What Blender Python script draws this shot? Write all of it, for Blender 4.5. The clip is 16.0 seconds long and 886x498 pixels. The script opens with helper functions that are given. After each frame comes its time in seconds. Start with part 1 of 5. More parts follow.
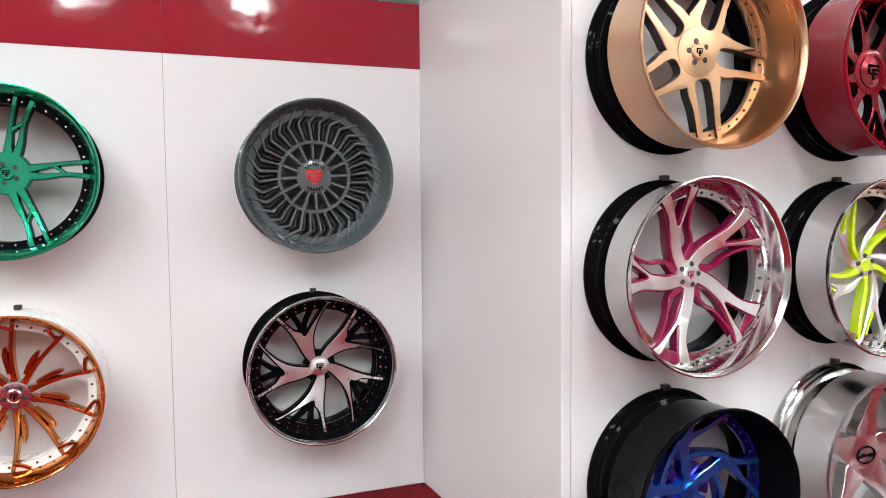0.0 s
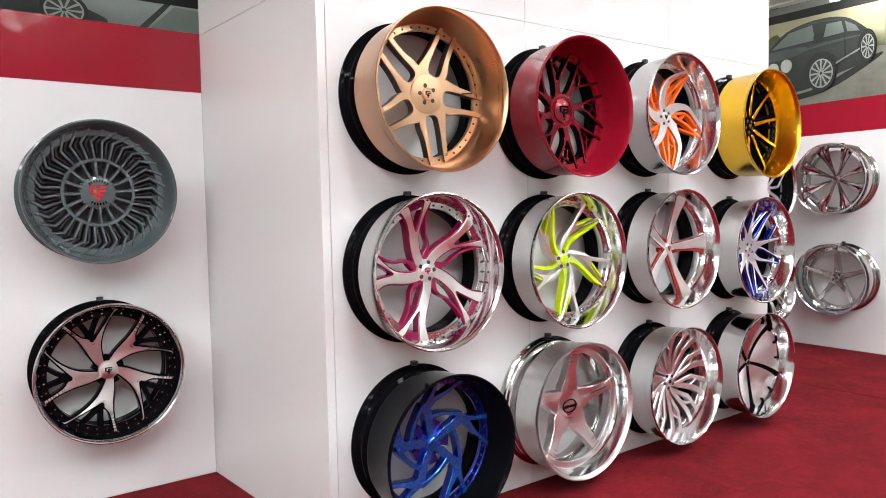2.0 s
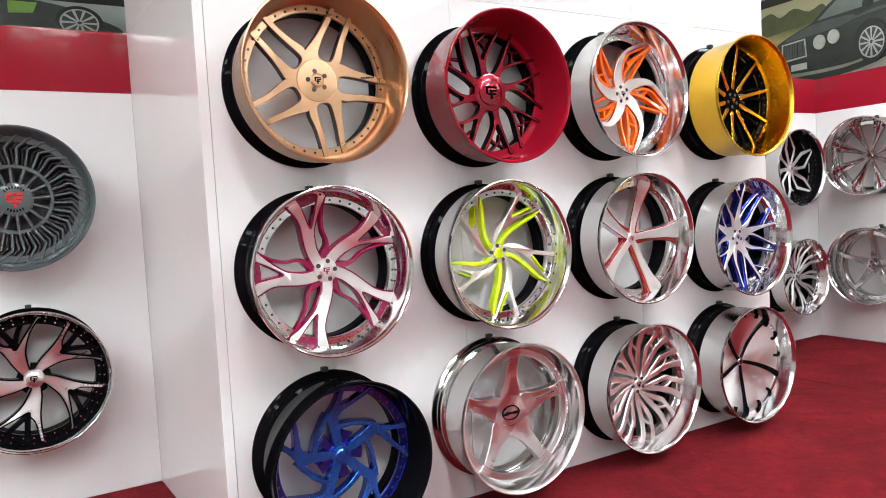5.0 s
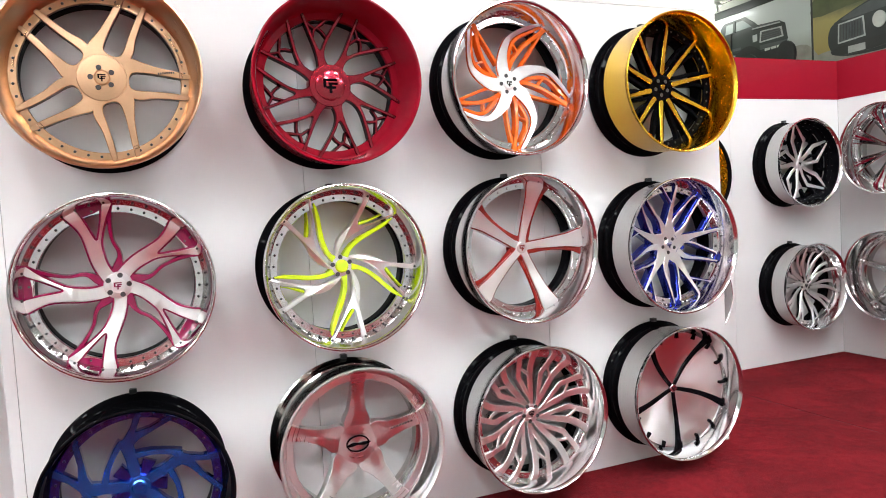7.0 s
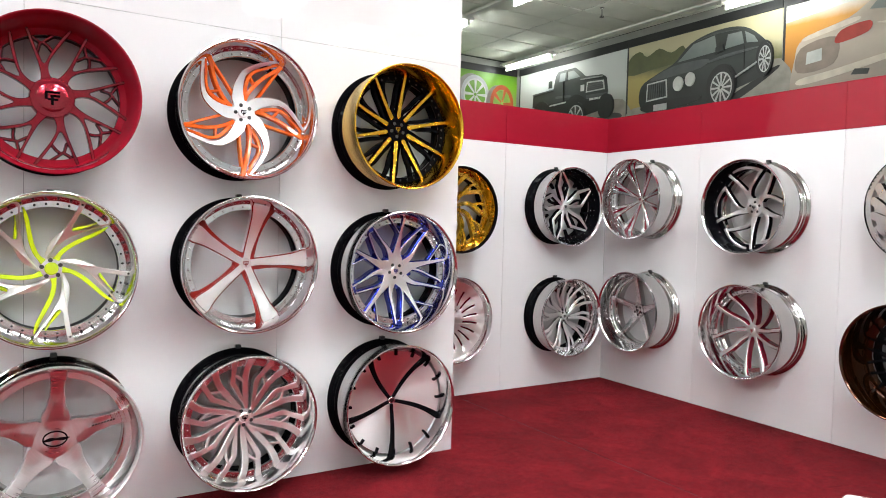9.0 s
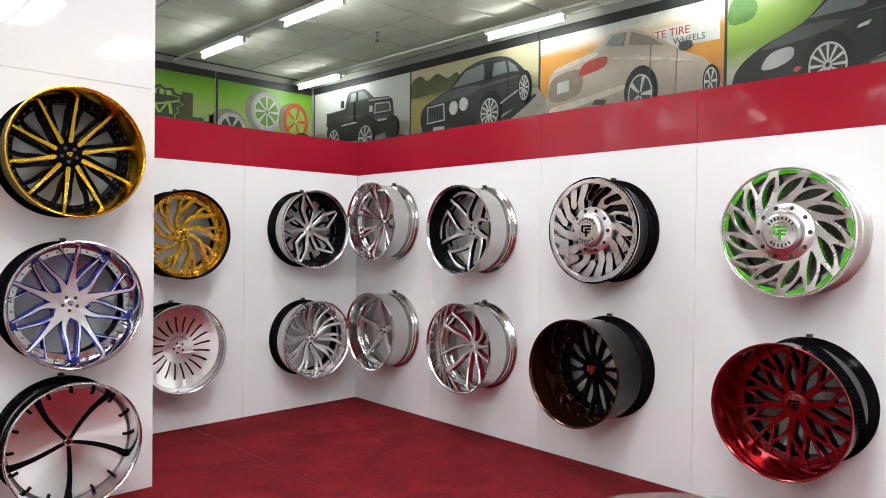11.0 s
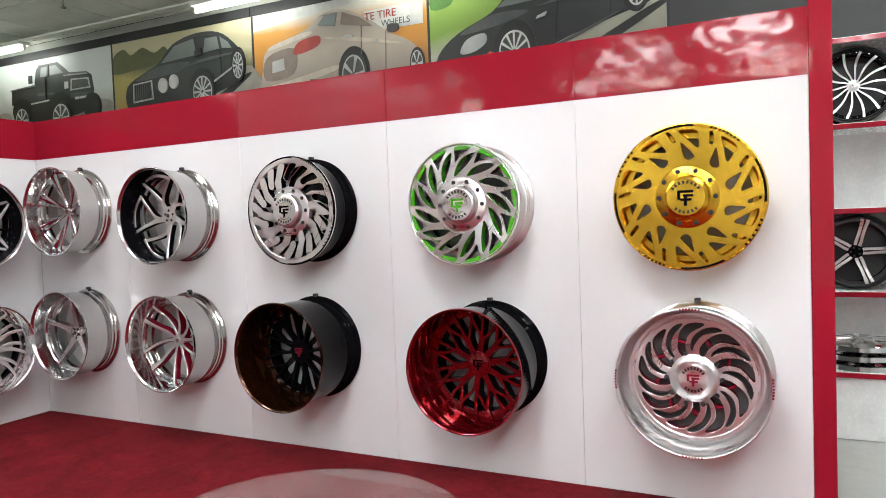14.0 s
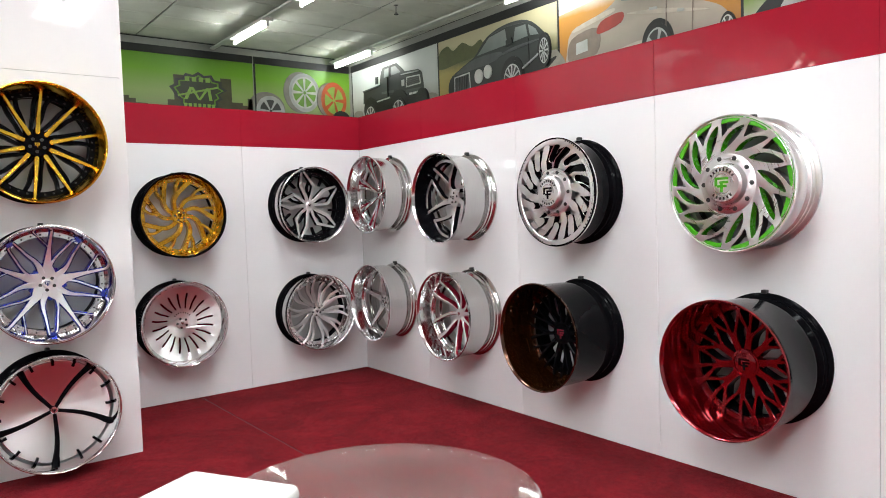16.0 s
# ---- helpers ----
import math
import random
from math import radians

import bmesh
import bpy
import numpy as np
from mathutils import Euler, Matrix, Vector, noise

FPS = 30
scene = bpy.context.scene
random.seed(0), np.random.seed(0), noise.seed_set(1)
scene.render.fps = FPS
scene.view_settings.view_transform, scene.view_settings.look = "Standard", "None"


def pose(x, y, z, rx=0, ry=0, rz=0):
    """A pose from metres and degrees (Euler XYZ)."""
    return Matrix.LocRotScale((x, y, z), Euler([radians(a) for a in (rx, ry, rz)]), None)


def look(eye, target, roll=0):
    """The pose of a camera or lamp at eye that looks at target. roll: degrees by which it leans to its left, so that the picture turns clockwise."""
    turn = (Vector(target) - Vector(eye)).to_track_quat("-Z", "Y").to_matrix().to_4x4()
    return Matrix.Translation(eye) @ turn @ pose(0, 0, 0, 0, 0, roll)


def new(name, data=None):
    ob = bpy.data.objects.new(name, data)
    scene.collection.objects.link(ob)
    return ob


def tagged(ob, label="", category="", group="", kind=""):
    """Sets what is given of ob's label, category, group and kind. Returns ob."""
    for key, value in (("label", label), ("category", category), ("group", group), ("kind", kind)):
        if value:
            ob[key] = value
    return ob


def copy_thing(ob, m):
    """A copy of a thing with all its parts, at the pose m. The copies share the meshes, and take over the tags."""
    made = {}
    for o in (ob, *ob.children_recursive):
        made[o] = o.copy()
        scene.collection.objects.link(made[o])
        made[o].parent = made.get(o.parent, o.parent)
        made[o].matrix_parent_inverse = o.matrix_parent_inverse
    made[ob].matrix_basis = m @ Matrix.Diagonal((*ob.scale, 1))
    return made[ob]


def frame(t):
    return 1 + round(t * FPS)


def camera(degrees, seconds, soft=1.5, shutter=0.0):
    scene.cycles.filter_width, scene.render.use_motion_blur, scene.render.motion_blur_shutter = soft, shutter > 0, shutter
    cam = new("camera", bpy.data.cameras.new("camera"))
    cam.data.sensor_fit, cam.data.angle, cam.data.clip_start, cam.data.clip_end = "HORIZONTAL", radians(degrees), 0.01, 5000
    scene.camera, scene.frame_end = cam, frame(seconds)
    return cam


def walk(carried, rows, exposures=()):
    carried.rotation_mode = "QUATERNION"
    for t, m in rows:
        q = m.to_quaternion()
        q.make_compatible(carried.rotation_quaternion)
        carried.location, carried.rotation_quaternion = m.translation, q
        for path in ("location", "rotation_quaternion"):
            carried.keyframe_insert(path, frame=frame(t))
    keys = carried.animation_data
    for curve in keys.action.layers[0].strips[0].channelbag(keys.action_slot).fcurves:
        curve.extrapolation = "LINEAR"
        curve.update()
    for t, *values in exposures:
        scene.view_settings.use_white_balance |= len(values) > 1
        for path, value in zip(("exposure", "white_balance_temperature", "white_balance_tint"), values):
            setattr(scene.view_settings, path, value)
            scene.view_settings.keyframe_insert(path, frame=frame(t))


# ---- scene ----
cam = camera(64.4, 16.0, soft=0.95)
PATH = [
    (0, (-1.656, -1.982, 1.429), (-0.948, -0.116, 1.308), -0.5),
    (0.5, (-1.721, -2.155, 1.434), (-0.737, -0.417, 1.318), -0.1),
    (1, (-1.707, -2.292, 1.448), (-0.592, -0.635, 1.336), -0.2),
    (1.5, (-1.68, -2.44, 1.443), (-0.526, -0.81, 1.329), -0.7),
    (2, (-1.737, -2.519, 1.448), (-0.558, -0.907, 1.337), -1.2),
    (2.5, (-1.859, -2.568, 1.444), (-0.635, -0.992, 1.32), -1.9),
    (3, (-1.895, -2.62, 1.436), (-0.649, -1.061, 1.3), -3.0),
    (3.2, (-1.855, -2.645, 1.432), (-0.621, -1.077, 1.294), -3.4),
    (5.3, (-0.827, -2.741, 1.403), (0.165, -1.008, 1.294), -3.1),
    (5.5, (-0.708, -2.783, 1.418), (0.299, -1.059, 1.313), -3.2),
    (6, (-0.425, -2.854, 1.401), (0.663, -1.18, 1.292), -2.9),
    (6.5, (-0.113, -2.823, 1.419), (0.888, -1.095, 1.304), -2.8),
    (7, (0.14, -2.878, 1.397), (0.903, -1.033, 1.284), -3.3),
    (7.5, (0.361, -2.972, 1.391), (1.054, -1.098, 1.315), -0.4),
    (8, (0.468, -3.166, 1.386), (1.33, -1.364, 1.296), 1.4),
    (8.2, (0.496, -3.235, 1.392), (1.431, -1.469, 1.295), 1.6),
    (10.3, (1.144, -3.969, 1.498), (2.332, -2.361, 1.47), 0.8),
    (10.5, (1.203, -4.012, 1.507), (2.453, -2.45, 1.478), 0.8),
    (11, (1.369, -4.093, 1.514), (2.767, -2.664, 1.488), 0.7),
    (11.5, (1.473, -4.143, 1.516), (2.985, -2.834, 1.493), 0.5),
    (12, (1.504, -4.182, 1.514), (3.117, -3.001, 1.493), -0.2),
    (12.5, (1.54, -4.218, 1.507), (3.245, -3.174, 1.477), -0.8),
    (13, (1.571, -4.247, 1.504), (3.34, -3.314, 1.455), -1.2),
    (13.5, (1.596, -4.278, 1.5), (3.403, -3.424, 1.427), -1.7),
    (14, (1.614, -4.31, 1.497), (3.416, -3.445, 1.413), -2.1),
    (14.5, (1.602, -4.373, 1.489), (3.335, -3.377, 1.415), -2.2),
    (15, (1.609, -4.475, 1.497), (3.176, -3.233, 1.438), -1.7),
    (15.5, (1.812, -4.541, 1.491), (3.174, -3.078, 1.427), -1.2),
    (16, (1.93, -4.622, 1.475), (3.145, -3.037, 1.375), -1.9),
]
walk(cam, [(t, look(e, g, r)) for t, e, g, r in PATH], exposures=[(0, 0.04), (5.5, 0.06), (8.2, 0.03), (10.3, -0.28), (14.5, -0.28), (16, -0.23)])

# ---- light ----
world = bpy.data.worlds.new("world")
scene.world = world
world.use_nodes = True
world.node_tree.nodes["Background"].inputs[0].default_value = (0.9, 0.95, 1.0, 1)
world.node_tree.nodes["Background"].inputs[1].default_value = 0.01
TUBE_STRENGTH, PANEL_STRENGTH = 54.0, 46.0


# ---- materials ----
def nodes_of(name):
    m = bpy.data.materials.new(name)
    m.use_nodes = True
    nt = m.node_tree
    return m, nt, nt.nodes, nt.links, nt.nodes["Principled BSDF"]


def ramp(nt, fac, stops):
    r = nt.nodes.new("ShaderNodeValToRGB")
    el = r.color_ramp.elements
    while len(el) < len(stops):
        el.new(0.5)
    for e, (p, c) in zip(el, stops):
        e.position, e.color = p, (*c, 1)
    nt.links.new(fac, r.inputs[0])
    return r.outputs[0]


def noise_tex(nt, scale, detail=4, rough=0.55, vec=None, dist=0.0):
    n = nt.nodes.new("ShaderNodeTexNoise")
    n.inputs["Scale"].default_value, n.inputs["Detail"].default_value = scale, detail
    n.inputs["Roughness"].default_value, n.inputs["Distortion"].default_value = rough, dist
    if vec is None:
        tc = nt.nodes.new("ShaderNodeTexCoord")
        vec = tc.outputs["Object"]
    nt.links.new(vec, n.inputs["Vector"])
    return n.outputs[0]


def remap(nt, val, a, b):
    m = nt.nodes.new("ShaderNodeMapRange")
    m.inputs["From Min"].default_value, m.inputs["From Max"].default_value = 0.3, 0.7
    m.inputs["To Min"].default_value, m.inputs["To Max"].default_value = a, b
    nt.links.new(val, m.inputs[0])
    return m.outputs[0]


def bump(nt, bs, height, strength, dist):
    b = nt.nodes.new("ShaderNodeBump")
    b.inputs["Strength"].default_value, b.inputs["Distance"].default_value = strength, dist
    nt.links.new(height, b.inputs["Height"])
    nt.links.new(b.outputs[0], bs.inputs["Normal"])


def shade(c, k):
    return tuple(min(1.0, v * k) for v in c)


def painted(name, col, rough=0.25, coat=0.0, metal=0.0, var=0.08, scale=6.0, wave=0.0, wave_scale=3.0, spec=0.5, ior=1.5):
    """Paint or plastic: slight mottling at two scales, smudged gloss."""
    m, nt, nd, lk, bs = nodes_of(name)
    n1 = noise_tex(nt, scale, 5)
    lk.new(ramp(nt, n1, [(0.3, shade(col, 1 - var)), (0.7, shade(col, 1 + var))]), bs.inputs["Base Color"])
    n2 = noise_tex(nt, scale * 7, 3)
    lk.new(remap(nt, n2, rough * 0.8, rough * 1.25), bs.inputs["Roughness"])
    bs.inputs["Metallic"].default_value = metal
    bs.inputs["Coat Weight"].default_value = coat
    bs.inputs["Specular IOR Level"].default_value, bs.inputs["IOR"].default_value = spec, ior
    bs.inputs["Coat Roughness"].default_value = 0.04
    if wave:
        bump(nt, bs, noise_tex(nt, wave_scale, 2), wave, 0.02)
    return m


def metal_spun(name, col, rough=0.25, aniso=0.6, rings=0.02, wave=0.0):
    """Lathe-turned metal: fine rings round the wheel's axis, streaked highlights."""
    m, nt, nd, lk, bs = nodes_of(name)
    tc = nd.new("ShaderNodeTexCoord")
    sep = nd.new("ShaderNodeSeparateXYZ")
    lk.new(tc.outputs["Object"], sep.inputs[0])
    ln = nd.new("ShaderNodeVectorMath")
    ln.operation = "LENGTH"
    cb = nd.new("ShaderNodeCombineXYZ")
    lk.new(sep.outputs[0], cb.inputs[0]), lk.new(sep.outputs[1], cb.inputs[1])
    lk.new(cb.outputs[0], ln.inputs[0])
    c2 = nd.new("ShaderNodeCombineXYZ")
    lk.new(ln.outputs["Value"], c2.inputs[0]), lk.new(sep.outputs[2], c2.inputs[1])
    fine = noise_tex(nt, 150, 1, vec=c2.outputs[0])
    soft = noise_tex(nt, 5, 2)
    mx = nd.new("ShaderNodeMix")
    mx.inputs[0].default_value = 0.6
    lk.new(fine, mx.inputs[2]), lk.new(soft, mx.inputs[3])
    lk.new(ramp(nt, mx.outputs[0], [(0.3, shade(col, 1 - rings)), (0.7, shade(col, 1 + rings * 0.6))]), bs.inputs["Base Color"])
    lk.new(remap(nt, mx.outputs[0], rough * (1 - 2 * rings), rough * (1 + 2 * rings)), bs.inputs["Roughness"])
    bs.inputs["Metallic"].default_value = 1.0
    bs.inputs["Anisotropic"].default_value = aniso
    if wave:
        bump(nt, bs, noise_tex(nt, 11, 2), wave, 0.02)
    tg = nd.new("ShaderNodeTangent")
    tg.direction_type, tg.axis = "RADIAL", "Z"
    lk.new(tg.outputs[0], bs.inputs["Tangent"])
    return m


def candy(name, col, rough=0.18, wave=0.0):
    """Tinted clear coat over metal."""
    m, nt, nd, lk, bs = nodes_of(name)
    n1 = noise_tex(nt, 9, 2)
    lk.new(ramp(nt, n1, [(0.3, shade(col, 0.93)), (0.7, shade(col, 1.05))]), bs.inputs["Base Color"])
    lk.new(remap(nt, noise_tex(nt, 20, 2), rough * 0.9, rough * 1.12), bs.inputs["Roughness"])
    bs.inputs["Metallic"].default_value = 0.85
    bs.inputs["Coat Weight"].default_value, bs.inputs["Coat Roughness"].default_value = 1.0, 0.03
    if wave:
        bump(nt, bs, noise_tex(nt, 14, 2), wave, 0.03)
    return m


def carpet_mat():
    m, nt, nd, lk, bs = nodes_of("red_carpet")
    big = noise_tex(nt, 2.6, 6, 0.6, dist=0.8)
    pile = noise_tex(nt, 260, 3)
    mid = noise_tex(nt, 24, 5, 0.7)
    mx = nd.new("ShaderNodeMix")
    mx.inputs[0].default_value = 0.45
    lk.new(big, mx.inputs[2]), lk.new(mid, mx.inputs[3])
    mx2 = nd.new("ShaderNodeMix")
    mx2.inputs[0].default_value = 0.35
    lk.new(mx.outputs[0], mx2.inputs[2]), lk.new(pile, mx2.inputs[3])
    lk.new(ramp(nt, mx2.outputs[0], [(0.38, (0.070, 0.0024, 0.0050)), (0.47, (0.122, 0.0044, 0.0085)), (0.54, (0.168, 0.006, 0.0115)), (0.62, (0.235, 0.010, 0.017))]), bs.inputs["Base Color"])
    bs.inputs["Roughness"].default_value = 0.95
    bs.inputs["Sheen Weight"].default_value = 0.06
    bs.inputs["Sheen Tint"].default_value = (0.9, 0.2, 0.2, 1)
    bs.inputs["Specular IOR Level"].default_value = 0.1
    bump(nt, bs, pile, 0.8, 0.006)
    return m


def glow(name, col, strength):
    m, nt, nd, lk, bs = nodes_of(name)
    bs.inputs["Base Color"].default_value = (*col, 1)
    bs.inputs["Emission Color"].default_value = (*col, 1)
    bs.inputs["Emission Strength"].default_value = strength
    return m


def glass_mat(name, haze):
    """Clear sheet with a sharp reflection; its faint haze paints the mirrored ceiling."""
    m, nt, nd, lk, bs = nodes_of(name)
    nd.remove(bs)
    clear, ceiling_haze, gloss = nd.new("ShaderNodeBsdfTransparent"), nd.new("ShaderNodeBsdfDiffuse"), nd.new("ShaderNodeBsdfGlossy")
    clear.inputs[0].default_value = (0.95, 0.97, 0.96, 1)
    ceiling_haze.inputs[0].default_value = (0.8, 0.8, 0.78, 1)
    gloss.inputs["Roughness"].default_value = 0.03
    body, sheen, fres = nd.new("ShaderNodeMixShader"), nd.new("ShaderNodeMixShader"), nd.new("ShaderNodeMath")
    rim = nd.new("ShaderNodeLayerWeight")
    rim.inputs[0].default_value = 0.5
    fres.operation = "POWER"
    fres.inputs[1].default_value = 6.0
    lk.new(rim.outputs["Facing"], fres.inputs[0])
    lk.new(remap(nt, noise_tex(nt, 5, 4), haze * 0.6, haze * 1.4), body.inputs[0])
    lk.new(clear.outputs[0], body.inputs[1]), lk.new(ceiling_haze.outputs[0], body.inputs[2])
    lk.new(fres.outputs[0], sheen.inputs[0])
    lk.new(body.outputs[0], sheen.inputs[1]), lk.new(gloss.outputs[0], sheen.inputs[2])
    lk.new(sheen.outputs[0], nd["Material Output"].inputs[0])
    return m


M = {
    "white": painted("white_gloss_laminate", (0.78, 0.77, 0.775), 0.045, var=0.012, scale=1.2, wave=0.015, wave_scale=1.5),
    # wall joints, and the shade behind two pierced truck rims
    "gap": painted("grey_joint_and_shade", (0.22, 0.22, 0.22), 0.8),
    "red_vinyl": painted("red_gloss_vinyl", (0.31, 0.010, 0.024), 0.07, var=0.06, scale=1.5, wave=0.12, wave_scale=5.0),
    "carpet": carpet_mat(),
    "pale": painted("pale_floor", (0.38, 0.38, 0.36), 0.35, var=0.06, scale=2),
    "whitewall": painted("white_shop_wall", (0.46, 0.46, 0.45), 0.6, var=0.04, scale=2),
    "plaster": painted("grey_plaster", (0.32, 0.32, 0.30), 0.8, var=0.05, scale=3),
    "tile": painted("mineral_ceiling_tile", (0.80, 0.81, 0.74), 0.9, var=0.08, scale=2.2, wave=0.3, wave_scale=60),
    "tbar": painted("ceiling_grid", (0.22, 0.22, 0.20), 0.6),
    "lamp_white": painted("lamp_housing", (0.75, 0.75, 0.72), 0.4),
    "tube": glow("fluorescent_tube", (0.95, 1.0, 0.93), TUBE_STRENGTH),
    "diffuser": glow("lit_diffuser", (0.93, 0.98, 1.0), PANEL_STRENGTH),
    "black": painted("gloss_black", (0.004, 0.004, 0.005), 0.05, var=0.2, ior=1.13, spec=0.3),
    "satin": painted("satin_black", (0.02, 0.02, 0.021), 0.35, var=0.2),
    # near-black for seams, and for shade in lug holes and behind spokes
    "dark": painted("dark_shade_and_seams", (0.03, 0.03, 0.032), 0.5),
    "chrome": metal_spun("polished_aluminium", (0.72, 0.72, 0.725), 0.13, 0.3, 0.04),
    "bright": metal_spun("satin_polished_metal", (0.93, 0.92, 0.92), 0.33, 0.3, 0.04, wave=0.05),
    "disc": metal_spun("brushed_disc_metal", (0.86, 0.85, 0.85), 0.34, 0.95, 0.01),
    "brushed": metal_spun("brushed_aluminium", (0.80, 0.79, 0.79), 0.30, 0.8, 0.08, wave=0.02),
    "barrel": metal_spun("turned_aluminium_barrel", (0.54, 0.535, 0.52), 0.13, 0.45, 0.06),
    "bronze": metal_spun("brushed_bronze", (0.60, 0.37, 0.22), 0.30, 0.35, 0.06),
    "gold": metal_spun("brushed_gold", (0.80, 0.50, 0.05), 0.24, 0.6),
    "copper": metal_spun("polished_copper", (0.66, 0.26, 0.08), 0.16, 0.4),
    "goldcandy": candy("gold_candy", (0.62, 0.34, 0.012), 0.06, 0.22),
    "red": candy("red_candy_dark", (0.30, 0.006, 0.022), 0.2),
    "redgloss": painted("red_gloss_paint", (0.26, 0.006, 0.018), 0.14, ior=1.28),
    "redtruck": candy("red_candy_bright", (0.25, 0.004, 0.010), 0.16),
    "maroon": painted("maroon_paint", (0.20, 0.006, 0.020), 0.2, coat=0.25),
    "crimson": painted("crimson_paint", (0.24, 0.014, 0.010), 0.2, coat=0.25),
    "magenta": painted("magenta_paint", (0.22, 0.004, 0.05), 0.2, coat=0.25),
    "lime": painted("lime_paint", (0.55, 0.75, 0.01), 0.22, coat=0.8),
    "orange": painted("orange_paint", (0.80, 0.13, 0.008), 0.22, coat=0.8),
    "navy": candy("blue_candy_dark", (0.02, 0.04, 0.42), 0.2),
    "blue": candy("blue_candy", (0.015, 0.20, 0.85), 0.24),
    "greenrim": candy("green_candy", (0.008, 0.42, 0.24), 0.2),
    "leafgreen": painted("bright_green_paint", (0.06, 0.36, 0.012), 0.25, coat=0.6),
    "amber": candy("amber_candy", (0.066, 0.019, 0.004), 0.12),
    "grey": painted("slate_grey_paint", (0.075, 0.095, 0.10), 0.22, coat=0.5),
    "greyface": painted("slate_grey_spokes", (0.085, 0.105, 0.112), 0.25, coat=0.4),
    "whitepaint": painted("white_paint", (0.78, 0.78, 0.77), 0.25),
    "logored": painted("logo_red", (0.55, 0.01, 0.012), 0.3),
    "glass": glass_mat("clear_glass", 0.035),
    "steel": metal_spun("steel", (0.6, 0.6, 0.6), 0.2, 0.2),
}


# ---- mesh helpers ----
def finish(bm, name, mats, smooth=True, angle=32):
    bmesh.ops.recalc_face_normals(bm, faces=bm.faces)
    me = bpy.data.meshes.new(name)
    for f in bm.faces:
        f.smooth = smooth
    bm.to_mesh(me)
    bm.free()
    for k in mats:
        me.materials.append(M[k])
    if smooth:
        me.set_sharp_from_angle(angle=radians(angle))
    return me


def piece(name, me, parent=None, m=None, label=""):
    ob = new(name, me)
    if parent is not None:
        ob.parent = parent
    if m is not None:
        ob.matrix_basis = m
    return tagged(ob, label)


def part(name, bm, mats, parent=None, label="", m=None, smooth=True, angle=32):
    mats = [mats] if isinstance(mats, str) else mats
    return piece(name, finish(bm, name, mats, smooth, angle), parent, m, label)


def thing(name, m, label, category, group="", kind=""):
    ob = new(name)
    ob.empty_display_size = 0.05
    ob.matrix_basis = m
    return tagged(ob, label, category, group, kind)


def box(x0, x1, y0, y1, z0, z1, bevel=0.0, bm=None, seg=1):
    bm = bm or bmesh.new()
    r = bmesh.ops.create_cube(bm, size=1, matrix=Matrix.Translation(((x0 + x1) / 2, (y0 + y1) / 2, (z0 + z1) / 2)) @ Matrix.Diagonal((x1 - x0, y1 - y0, z1 - z0, 1)))
    if bevel:
        es = list({e for v in r["verts"] for e in v.link_edges})
        bmesh.ops.bevel(bm, geom=es, offset=bevel, segments=seg, affect="EDGES", profile=0.5)
    return bm


def revolve(profile, segs=96, mat_of=None, bm=None, closed=True):
    """A ring or disc turned about z. profile: (radius, z); mat_of: material index of each span."""
    bm = bm or bmesh.new()
    rings = []
    for r, z in profile:
        if r < 1e-6:
            rings.append([bm.verts.new((0, 0, z))])
        else:
            rings.append([bm.verts.new((r * math.cos(a), r * math.sin(a), z)) for a in (2 * math.pi * i / segs for i in range(segs))])
    count = len(profile)
    for k in range(count if closed else count - 1):
        A, B = rings[k], rings[(k + 1) % count]
        for i in range(segs):
            j = (i + 1) % segs
            if len(A) == 1 and len(B) == 1:
                continue
            if len(A) == 1:
                f = bm.faces.new((A[0], B[i], B[j]))
            elif len(B) == 1:
                f = bm.faces.new((A[i], A[j], B[0]))
            else:
                f = bm.faces.new((A[i], A[j], B[j], B[i]))
            if mat_of:
                f.material_index = mat_of[k]
    return bm


def spline(st, sub):
    """Catmull-Rom through the stations."""
    out = []
    count = len(st)
    for i in range(count - 1):
        p0, p1, p2, p3 = st[max(i - 1, 0)], st[i], st[i + 1], st[min(i + 2, count - 1)]
        for s in range(sub):
            t = s / sub
            out.append(tuple(0.5 * (2 * b + (c - a) * t + (2 * a - 5 * b + 4 * c - d) * t * t + (3 * b - a - 3 * c + d) * t ** 3)
                             for a, b, c, d in zip(p0, p1, p2, p3)))
    out.append(tuple(st[-1]))
    return out


def ribbon(bm, st, zfun, thick, top=0, side=1, sub=4):
    """A spoke: stations (radius, degrees, width, lift) swept to a bar with eased top edges."""
    st = spline([tuple(s) + (0,) * (4 - len(s)) for s in st], sub) if sub > 1 else [tuple(s) + (0,) * (4 - len(s)) for s in st]
    pts = [Vector((r * math.cos(radians(a)), r * math.sin(radians(a)), 0)) for r, a, w, d in st]
    prev = None
    for k, (r, a, w, d) in enumerate(st):
        tan = (pts[min(k + 1, len(pts) - 1)] - pts[max(k - 1, 0)]).normalized()
        nrm = Vector((-tan.y, tan.x, 0))
        z = zfun(r) + d
        e = min(0.003, w * 0.2)
        ring = [bm.verts.new(pts[k] + nrm * o + Vector((0, 0, h))) for o, h in
                ((w / 2 - e, z), (w / 2, z - e), (w / 2 + 0.003, z - thick), (-w / 2 - 0.003, z - thick), (-w / 2, z - e), (-w / 2 + e, z))]
        if prev:
            for q in range(6):
                f = bm.faces.new((prev[q], prev[(q + 1) % 6], ring[(q + 1) % 6], ring[q]))
                f.material_index = top if q in (0, 4, 5) else side
        else:
            bm.faces.new(ring).material_index = side
        prev = ring
    bm.faces.new(prev[::-1]).material_index = side
    return bm


